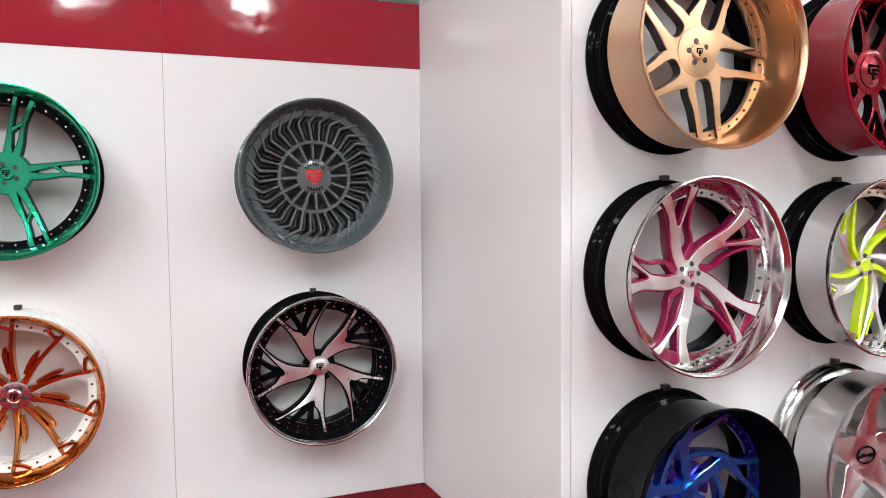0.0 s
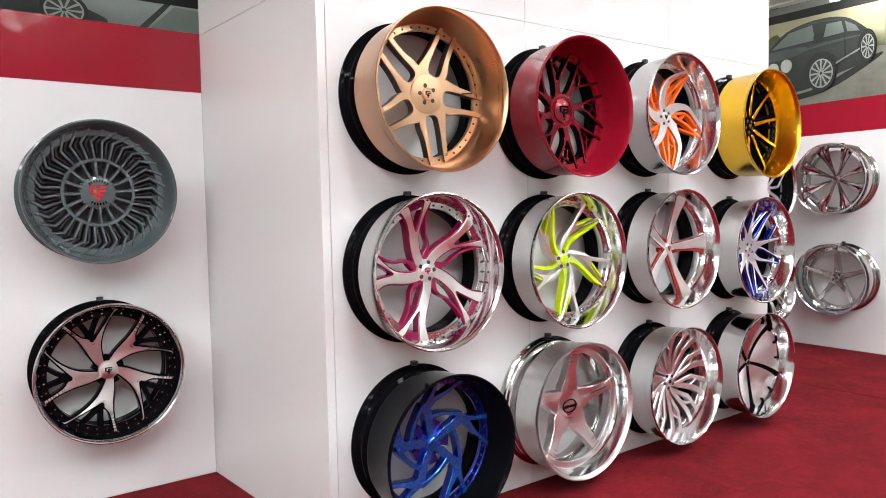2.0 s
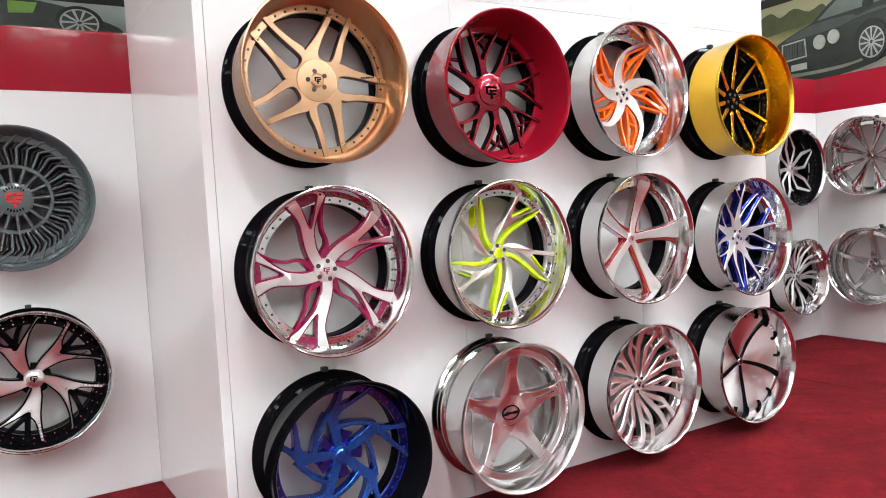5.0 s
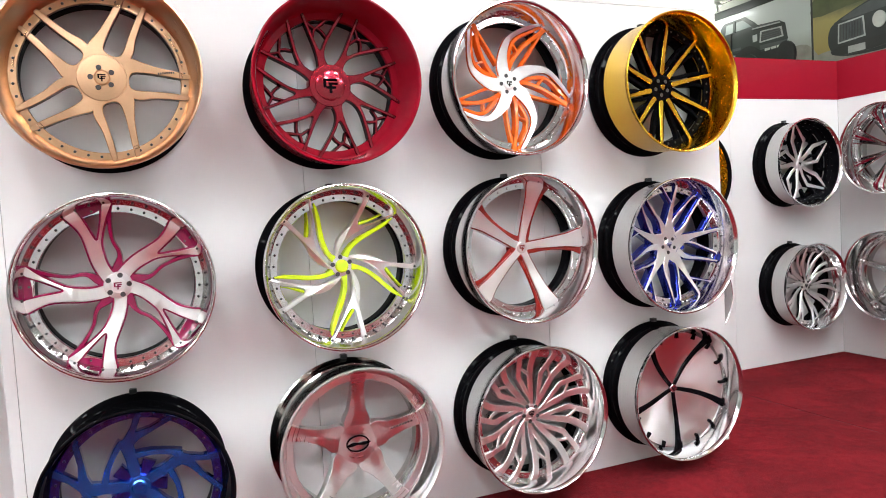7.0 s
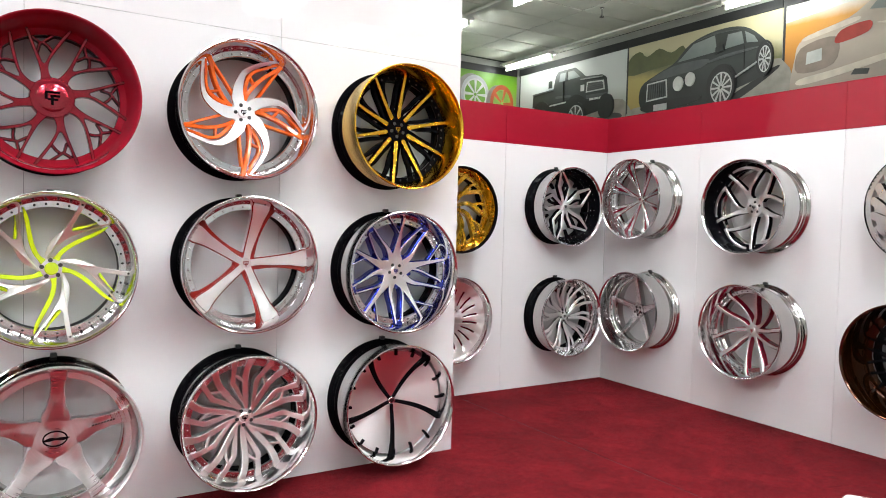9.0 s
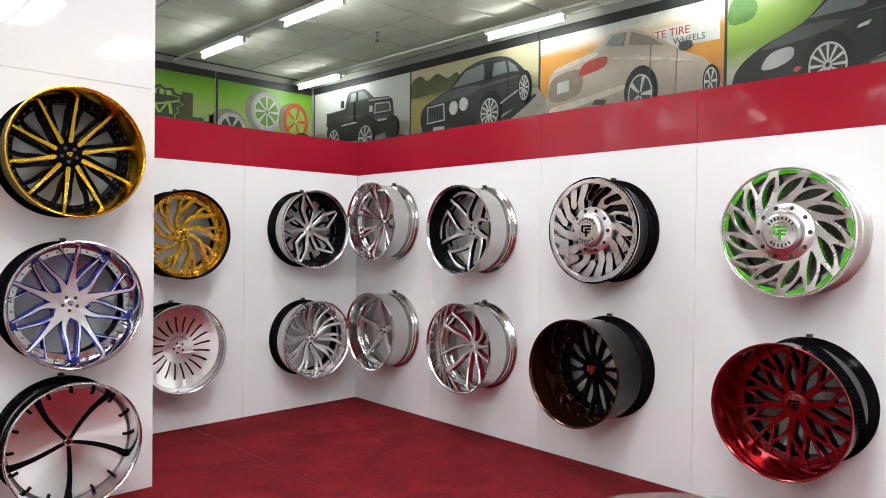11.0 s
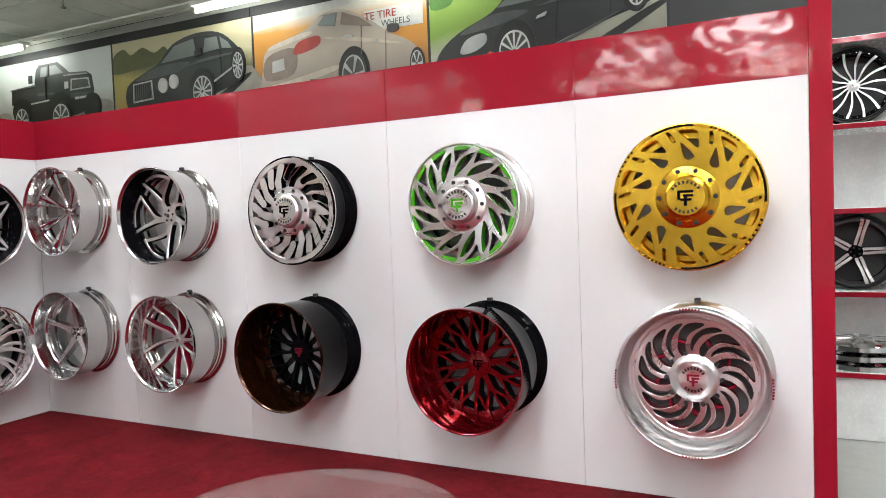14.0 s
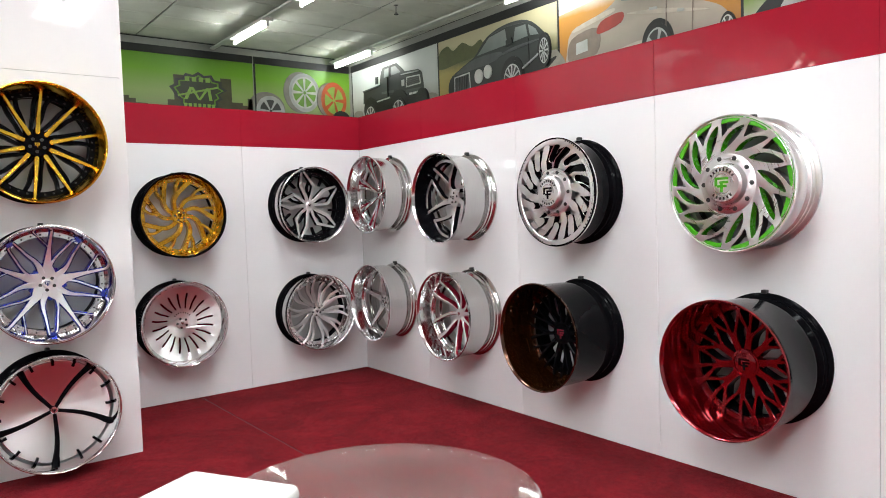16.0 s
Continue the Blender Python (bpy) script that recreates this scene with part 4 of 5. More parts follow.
def truck(m, label, face, side, back, outer, n, start, unit, z, r0, dish_mat=None, cap_mat="brushed", emblem="black", unit2=None, rim_mat=None, rim_letters="satin", rim_marks=True, **kw):
    # satin black barrel inside stands for the shade behind the face
    w = wheel(m, label, G, outer, back, face=face, side=side, n=n, start=start, unit=unit, unit2=unit2, D=z + 0.004, zf=z - 0.062, zh=z, power=1.0, riv=0, hub=0.06, lugs=0, cap=0, well="satin", **kw)
    truck_face(w, z, r0, kw.get("R", 0.34) - 0.004, rim_mat or face, dish_mat or face, cap_mat, emblem)
    for k in range(4 if rim_marks else 0):
        arc_marks(w, kw.get("R", 0.34) - 0.010, 72 - 90 * k, 46 - 90 * k, 8 - 2 * (k % 2), z + 0.004, rim_letters, 0.011, 0.010)
    return w


# dark disc added behind the windows, painting the shade inside the rim
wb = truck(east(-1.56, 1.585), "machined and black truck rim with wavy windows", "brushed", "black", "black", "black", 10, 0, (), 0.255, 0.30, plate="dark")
face_plate(wb, 10, 82, 0.10, 0.302, [([(0.148, 8), (0.170, 6.5), (0.208, 2.5), (0.226, -2.5), (0.290, -12.5), (0.297, -18), (0.288, -22.5), (0.226, -15), (0.205, -11), (0.168, -8), (0.150, -6), (0.143, 1)], 1, 3), ([(0.196, -19.5), (0.222, -19.5), (0.290, -30.5), (0.297, -36), (0.288, -40.5), (0.226, -32), (0.204, -29.5), (0.190, -25)], 1, 3)], lambda r: 0.2575, ["brushed", "black"])
for k in range(4):
    bm = bmesh.new()
    ribbon(bm, [(0.331, 84 - 90 * k, 0.0045), (0.331, 100 - 90 * k, 0.0045), (0.331, 116 - 90 * k, 0.0045)], lambda r: 0.2592, 0.002, 0, 0)
    part("rim_line", bm, "black", wb)
# grey disc added here to tone the leaf windows like shaded depth
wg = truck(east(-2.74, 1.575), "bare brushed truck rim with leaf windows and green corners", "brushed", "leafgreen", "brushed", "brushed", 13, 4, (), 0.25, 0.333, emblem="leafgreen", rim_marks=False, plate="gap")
face_plate(wg, 13, 103.5, 0.10, 0.325, [([(0.162, 0), (0.20, -5.5), (0.24, -14), (0.272, -23), (0.292, -31), (0.26, -29.5), (0.22, -24.5), (0.185, -15.5), (0.166, -6)], 1, 3), ([(0.236, -6.5), (0.27, -7), (0.317, -8), (0.319, -17), (0.317, -26), (0.287, -20.5), (0.258, -12.5)], 2, 2)], lambda r: 0.2525, ["brushed", "leafgreen", "satin"])
bm = bmesh.new()
sheet_solid(bm, [(polar([(0.296, -3), (0.330, -3), (0.330, -10), (0.330, -20), (0.330, -28), (0.306, -25), (0.299, -14)]), 0)], lambda r: 0.2495, 0.012)
me = finish(bm, "green_corner", ["leafgreen"])
for i in range(13):
    piece("green_corner", me, wg, Matrix.Rotation(radians(360 * i / 13 + 103.5), 4, "Z"))
wd = truck(east(-3.92, 1.560), "brushed gold truck rim with pierced triangular windows", "gold", "gold", "gold", "gold", 10, 8, (), 0.235, 0.335, cap_mat="gold", rim_letters="black", R=0.352)
face_plate(wd, 10, 88, 0.10, 0.337, [([(0.316, 8), (0.320, 3), (0.318, -4), (0.308, -8), (0.275, -9.5), (0.245, -11.5), (0.240, -9), (0.258, -3), (0.290, 4)], 1, 3), ([(0.259, 7.5), (0.235, 7), (0.195, 5.5), (0.179, 1.5), (0.180, -4), (0.194, -8), (0.207, -6), (0.232, 1), (0.255, 6)], 1, 3), ([(0.322, 18.3), (0.300, 17.4), (0.272, 15.4), (0.267, 13.4), (0.272, 12), (0.295, 13.6), (0.320, 16)], 1, 3)], lambda r: 0.2375, ["gold", "gold"])
for k in range(4):
    bm = bmesh.new()
    ribbon(bm, [(0.341, 84 - 90 * k, 0.005), (0.341, 96 - 90 * k, 0.005), (0.341, 108 - 90 * k, 0.005), (0.341, 118 - 90 * k, 0.005)], lambda r: 0.2392, 0.002, 0, 0)
    part("rim_line", bm, "black", wd)
DEEP = dict(well="black", D=0.43, zf=0.19, zh=0.20, hub=0.075, lugs=0, cap=0.06, riv=0, zs=0.14, thick=0.03)
wheel(east(-1.545, 0.69), "black truck rim with a deep amber lip", G, "amber", "black", face="black", side="black", n=12, start=5, outer="black", ring="amber", capmat="black", emblem="maroon",
      unit=[("f", 0.03, [(0.06, 0, 0.022), (0.18, 4, 0.018), (0.295, 8, 0.016)]), ("f", 0.03, [(0.14, 2, 0.016), (0.22, -6, 0.014), (0.295, -10, 0.014)])], **DEEP)
wheel(east(-2.79, 0.685), "candy red deep truck rim with mesh spokes and black barrel", G, "redtruck", "black", face="redtruck", side="black", n=10, start=10, outer="black", ring="redtruck", capmat="redtruck", emblem="black",
      unit=[("p", 0.05, [(0.06, 16), (0.10, 10), (0.14, 6.5), (0.17, 7), (0.21, 14), (0.30, 21), (0.30, 17), (0.22, 9.5), (0.185, 3.5), (0.22, 2.5), (0.30, 4), (0.30, 0), (0.22, -2), (0.16, -3), (0.185, -10), (0.22, -14.5), (0.30, -20), (0.30, -24), (0.21, -18.5), (0.16, -11), (0.12, -9), (0.09, -12), (0.06, -16)], 0.0, 2)], **DEEP)
# added grey disc and satin barrel inside paint shade behind the windows
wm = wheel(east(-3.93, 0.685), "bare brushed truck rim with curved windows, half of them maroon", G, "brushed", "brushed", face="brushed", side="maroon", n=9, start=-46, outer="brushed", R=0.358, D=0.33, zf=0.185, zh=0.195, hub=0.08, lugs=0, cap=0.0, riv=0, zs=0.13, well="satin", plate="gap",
           unit2=[("a", 0.02, [(0.165, -11, 0.016, -0.014), (0.178, -6, 0.014, -0.014), (0.19, 0, 0.016, -0.014)])])
face_plate(wm, 9, -46, 0.07, 0.306, [([(0.110, -4), (0.118, 4), (0.150, 5), (0.185, 0), (0.235, -9), (0.263, -18), (0.270, -28), (0.263, -35), (0.215, -19), (0.16, -10), (0.12, -9)], 1, 3), ([(0.130, -21), (0.150, -17.5), (0.20, -23), (0.245, -35), (0.268, -46), (0.263, -53), (0.215, -36), (0.16, -25)], 2, 3)], lambda r: 0.1975, ["brushed", "maroon", "satin"])
truck_face(wm, 0.205, 0.29, 0.30, "brushed", "brushed", "brushed", "maroon", cap=0.075, dish=0.115, rise=0.03)
for a in (90, 0, 180, 270):
    arc_marks(wm, 0.3515, a + 8, a - 8, 7, 0.3302, "maroon", 0.009, 0.009)


# ---- glass table and stool ----
tab = thing("glass_table", pose(2.582, -3.555, 0), "round clear glass bar table on a steel column", "table")
part("glass_top", revolve([(0, 0.972), (0.288, 0.972), (0.294, 0.968), (0.294, 0.963), (0.288, 0.960), (0, 0.960)], 96, closed=False), "glass", tab)
part("column", revolve([(0.0, 0.960), (0.016, 0.960), (0.014, 0.94), (0.014, 0.03), (0, 0.03)], 32, closed=False), "steel", tab)
part("base", revolve([(0, 0.03), (0.18, 0.022), (0.2, 0.012), (0.2, 0.0), (0, 0.0)], 48, closed=False), "steel", tab)

st = thing("bar_stool", pose(2.50, -2.80, 0, 0, 0, -60), "white square bar stool with a rounded seat", "stool")
part("seat", box(-0.19, 0.19, -0.19, 0.19, 0.70, 0.75, 0.022, seg=3), "whitepaint", st)
for sx in (-1, 1):
    for sy in (-1, 1):
        part("leg", box(sx * 0.155 - 0.012, sx * 0.155 + 0.012, sy * 0.155 - 0.012, sy * 0.155 + 0.012, 0, 0.702, 0.003), "steel", st)


# ---- shelf of wheels past the end of the wall ----
sh = thing("wheel_shelf", pose(6.7, -4.46, 0), "white steel shelf with red front edges, holding wheels", "shelf")
SH = (0.434, 0.949, 1.476, 2.006, 2.54)
for z in SH:
    part("board", box(0.012, 0.5, -2.4, 0, z - 0.03, z, 0.002), "whitepaint", sh)
    part("edge_strip", box(0.0, 0.012, -2.4, 0, z - 0.036, z - 0.004, 0.002), "red_vinyl", sh, "red front edge")
part("side", box(0.0, 0.5, 0.0, 0.03, 0, 2.54, 0.002), "whitepaint", sh)
part("side", box(0.0, 0.5, -2.43, -2.4, 0, 2.54, 0.002), "whitepaint", sh)
part("back", box(0.5, 0.52, -2.43, 0.03, 0, 2.54), "whitepaint", sh)
part("plinth", box(0.02, 0.05, -2.4, 0, 0, SH[0] - 0.036), "whitepaint", sh)
G = "wheels on the shelf"
small = lambda y, z: facing(6.98, y, z + 0.245, "-x") @ Matrix.Scale(0.715, 4)
for k, y in enumerate((-4.745, -5.30, -5.86, -6.42)):
    wheel(small(y, SH[3]), "black wheel with thin curved silver spokes on a shelf", G, "satin", face="brushed", side="black", n=14, start=0, D=0.27, zf=0.23, zh=0.22, hub=0.05, riv=36, rivmat="steel", ring="black", plate="dark", clip=False, lugs=0,
          unit=[("f", 0.02, [(0.05, 0, 0.014), (0.15, 8, 0.018), (0.295, 2, 0.024)])])
    wheel(small(y, SH[1]), "black wheel with five double silver spokes on a shelf", G, "satin", face="brushed", side="black", n=5, start=75, D=0.26, zf=0.235, zh=0.225, hub=0.06, hubmat="black", riv=0, plate="dark", clip=False,
          unit=[("f", 0.02, [(0.05, 18, 0.026), (0.16, 6, 0.026), (0.30, 4.5, 0.030)]), ("f", 0.02, [(0.05, -18, 0.026), (0.16, -6, 0.026), (0.30, -4.5, 0.030)])])
for y in (-4.78, -5.4, -6.0):
    for q in range(3):
        cover = thing("wheel_cover", pose(6.95, y, SH[0] + 0.003 + 0.062 * q, 0, 0, 20 * q), "chrome wheel cover lying in a stack", "wheel cover", "stacked covers")
        part("dish", revolve([(0, 0.055), (0.05, 0.055), (0.07, 0.04), (0.19, 0.05), (0.235, 0.03), (0.24, 0.0), (0.225, 0.0), (0.18, 0.035), (0, 0.03)], 64, closed=False), "chrome", cover)
        bm = bmesh.new()
        ribbon(bm, [(0.06, 0, 0.02, 0.0), (0.14, 6, 0.03, 0.0), (0.22, 0, 0.03, -0.006)], lambda r: 0.056, 0.012)
        me = finish(bm, "rib", ["brushed", "chrome"])
        for i in range(9):
            piece("rib", me, cover, Matrix.Rotation(radians(40 * i), 4, "Z"))

# ---- printed banners round the hall ----
def ink(name, col, rough=0.45):
    if name not in M:
        M[name] = painted("ink_" + name, shade(col, 0.78), rough, var=0.16, scale=7)
    return name


def sheet_mat(name, stops, spread=0.25, side=0.0):
    """A printed ground: colours up the sheet, broken by soft noise."""
    m, nt, nd, lk, bs = nodes_of("print_" + name)
    tc = nd.new("ShaderNodeTexCoord")
    sep = nd.new("ShaderNodeSeparateXYZ")
    lk.new(tc.outputs["Object"], sep.inputs[0])
    n = noise_tex(nt, 2.2, 6, 0.65)
    mul = nd.new("ShaderNodeMath")
    mul.operation = "MULTIPLY_ADD"
    lk.new(n, mul.inputs[0])
    mul.inputs[1].default_value = spread
    sx = nd.new("ShaderNodeMath")
    sx.operation = "MULTIPLY_ADD"
    lk.new(sep.outputs[0], sx.inputs[0])
    sx.inputs[1].default_value = side
    lk.new(sep.outputs[1], sx.inputs[2])
    lk.new(sx.outputs[0], mul.inputs[2])
    div = nd.new("ShaderNodeMath")
    div.operation = "DIVIDE"
    lk.new(mul.outputs[0], div.inputs[0])
    div.inputs[1].default_value = 1.4 + spread
    lk.new(ramp(nt, div.outputs[0], [(p, shade(c, 0.78)) for p, c in stops]), bs.inputs["Base Color"])
    bs.inputs["Roughness"].default_value = 0.4
    M[name] = m
    return name


def circle(cx, cy, r, ry=None, n=28):
    return [(cx + r * math.cos(2 * math.pi * i / n), cy + (ry or r) * math.sin(2 * math.pi * i / n)) for i in range(n)]


def banner(m, w, h, label, ground, shapes):
    """A hanging print. shapes: (name, ink, outline) laid over one another."""
    b = thing("wall_banner", m, label, "banner", "banners round the hall")
    part("sheet", box(0, w, 0, h, 0.0, 0.006), ground, b)
    part("border", box(-0.03, 0.0, 0, h, 0.0, 0.008), ink("ink_black", (0.012, 0.012, 0.014)), b)
    # black strip added for the shade between banner and ceiling
    part("top_shade_strip", box(-0.03, w, h, h + 0.12, 0.0, 0.02, 0.003), "ink_black", b)
    for k, (nm, mat, pts) in enumerate(shapes):
        part(nm, prism(pts, 0.006, 0.0072 + 0.0009 * k), mat, b, smooth=False)
    return b


def rim_print(cx, cy, r, rx=None, spokes=10, tyre="ink_black", metal="ink_silver", hole="ink_dark"):
    rx = rx or r
    out = [("tyre_print", tyre, circle(cx, cy, rx, r)), ("rim_print", metal, circle(cx, cy, rx * 0.82, r * 0.82)), ("well_print", hole, circle(cx, cy, rx * 0.74, r * 0.74))]
    for i in range(spokes):
        a = 2 * math.pi * i / spokes
        p = [(0.10, -0.6), (0.78, -0.5), (0.78, 0.5), (0.10, 0.6)]
        out.append(("spoke_print", metal, [(cx + rx * q * math.cos(a + s * 0.9 / (q * spokes * 0.5 + 1)), cy + r * q * math.sin(a + s * 0.9 / (q * spokes * 0.5 + 1))) for q, s in p]))
    return out


ink("ink_silver", (0.55, 0.56, 0.56)), ink("ink_dark", (0.05, 0.05, 0.05)), ink("ink_car", (0.022, 0.027, 0.030)), ink("ink_glass", (0.16, 0.19, 0.19)), ink("ink_sheen", (0.085, 0.095, 0.098)), ink("ink_shadow", (0.008, 0.008, 0.009)), ink("ink_skyline", (0.085, 0.080, 0.040)), ink("ink_tree", (0.10, 0.11, 0.035)), ink("ink_road", (0.28, 0.26, 0.22))
ink("ink_pearl", (0.50, 0.42, 0.36)), ink("ink_pearl_light", (0.66, 0.58, 0.50)), ink("ink_pearl_dark", (0.26, 0.20, 0.17)), ink("ink_red", (0.42, 0.03, 0.02)), ink("ink_white", (0.74, 0.74, 0.72)), ink("ink_orange", (0.62, 0.22, 0.02)), ink("ink_green", (0.16, 0.36, 0.03)), ink("ink_leaf", (0.07, 0.20, 0.02)), ink("ink_amber", (0.60, 0.10, 0.02)), ink("ink_stone", (0.30, 0.28, 0.25)), ink("ink_city", (0.045, 0.055, 0.03)), ink("ink_lime", (0.32, 0.55, 0.10))
sheet_mat("ink_car", [(0.25, (0.006, 0.007, 0.008)), (0.48, (0.012, 0.014, 0.016)), (0.64, (0.032, 0.037, 0.038)), (0.74, (0.014, 0.017, 0.018)), (0.90, (0.055, 0.062, 0.062))], 0.30, 0.03)
sheet_mat("ink_pearl", [(0.15, (0.22, 0.17, 0.14)), (0.40, (0.42, 0.35, 0.30)), (0.58, (0.58, 0.49, 0.42)), (0.70, (0.46, 0.39, 0.33)), (0.88, (0.66, 0.58, 0.50))], 0.3, -0.02)
sheet_mat("ink_glass", [(0.4, (0.07, 0.08, 0.08)), (0.7, (0.20, 0.23, 0.23)), (0.9, (0.34, 0.37, 0.36))], 0.4)
BX, BY, BZ, BH = HALL["x1"] - 0.002, HALL["y1"] - 0.002, 2.72, 1.40
on_east = lambda y: facing(BX, y, BZ, "-x")
on_north = lambda x: facing(x, BY, BZ, "-y")

sheet_mat("sky_grey", [(0.30, (0.22, 0.20, 0.17)), (0.45, (0.42, 0.42, 0.40)), (0.60, (0.66, 0.69, 0.69)), (0.9, (0.74, 0.77, 0.77))], 0.15)
banner(on_east(6.75), 2.60, BH, "printed banner of a lifted black pickup truck", "sky_grey", [
    ("rocks_print", "ink_stone", rounded([(-0.0, 0.1), (0.0, 0.62), (0.3, 0.66), (0.5, 0.5), (1.8, 0.5), (2.2, 0.66), (2.59, 0.6), (2.59, 0.1)])),
    ("car_body_print", "ink_car", [(0.36, 0.78), (0.38, 1.0), (0.92, 1.03), (0.97, 1.24), (1.04, 1.31), (1.46, 1.31), (1.62, 1.20), (1.70, 1.13), (2.08, 1.10), (2.18, 1.04), (2.22, 0.82), (2.16, 0.66), (1.30, 0.62), (1.20, 0.74), (0.80, 0.72)]),
    ("window_print", "ink_glass", [(1.06, 1.13), (1.09, 1.27), (1.42, 1.27), (1.58, 1.14)]),
    ("door_print", "ink_sheen", [(0.98, 0.86), (0.98, 0.90), (1.36, 0.88), (1.36, 0.84)]),
    ("hood_print", "ink_sheen", [(1.66, 1.10), (1.74, 1.12), (2.06, 1.09), (2.1, 1.06)]),
    ("grille_print", "ink_silver", [(1.72, 0.86), (1.74, 1.03), (2.12, 1.01), (2.15, 0.86)]), ("grille_dark_print", "ink_dark", [(1.75, 0.88), (1.77, 1.01), (2.09, 0.99), (2.12, 0.88)]),
    *[("grille_bar_print", "ink_sheen", [(1.75, v), (1.75, v + 0.012), (2.11, v + 0.01), (2.11, v - 0.002)]) for v in (0.90, 0.93, 0.96)],
    ("lamp_print", "ink_silver", [(1.60, 0.90), (1.60, 1.0), (1.68, 1.0), (1.68, 0.90)]), *[("lamp_print", "ink_white", circle(1.86 + 0.11 * k, 0.74, 0.045)) for k in range(3)],
    ("mirror_print", "ink_car", [(0.80, 1.06), (0.80, 1.18), (0.88, 1.18), (0.88, 1.06)]), ("pillar_print", "ink_car", [(1.22, 1.12), (1.24, 1.28), (1.28, 1.28), (1.27, 1.12)]),
    ("underbody_print", "ink_shadow", [(0.42, 0.62), (0.44, 0.78), (1.30, 0.80), (1.74, 0.72), (2.2, 0.72), (2.2, 0.56), (1.5, 0.46), (0.6, 0.46)]), ("wheel_arch_print", "ink_shadow", circle(1.50, 0.62, 0.27, 0.24)), ("wheel_arch_print", "ink_shadow", circle(0.62, 0.66, 0.22, 0.20)),
    ("running_board_print", "ink_silver", [(0.84, 0.74), (0.84, 0.765), (1.26, 0.78), (1.26, 0.755)]), ("bumper_print", "ink_sheen", [(1.74, 0.76), (1.74, 0.82), (2.20, 0.80), (2.19, 0.75)]), ("hood_edge_print", "ink_silver", [(1.60, 1.085), (1.60, 1.10), (2.10, 1.075), (2.10, 1.062)]),
    ("rail_print", "ink_sheen", [(0.38, 0.985), (0.38, 1.005), (0.94, 1.03), (0.94, 1.012)]), ("door_seam_print", "ink_shadow", [(1.18, 0.80), (1.18, 1.12), (1.19, 1.12), (1.19, 0.80)]), ("rock_shadow_print", "ink_dark", rounded([(0.2, 0.34), (0.6, 0.42), (1.6, 0.40), (2.4, 0.46), (2.4, 0.34), (1.2, 0.26)])),
    *rim_print(0.62, 0.52, 0.22, 0.18, 8), *rim_print(1.52, 0.48, 0.25, 0.22, 8), ("tyre_print", "ink_black", circle(2.2, 0.58, 0.16, 0.2))])
sheet_mat("prairie", [(0.20, (0.22, 0.16, 0.06)), (0.42, (0.42, 0.31, 0.09)), (0.62, (0.48, 0.38, 0.12)), (0.72, (0.14, 0.14, 0.06)), (0.85, (0.62, 0.56, 0.36))], 0.3, 0.10)
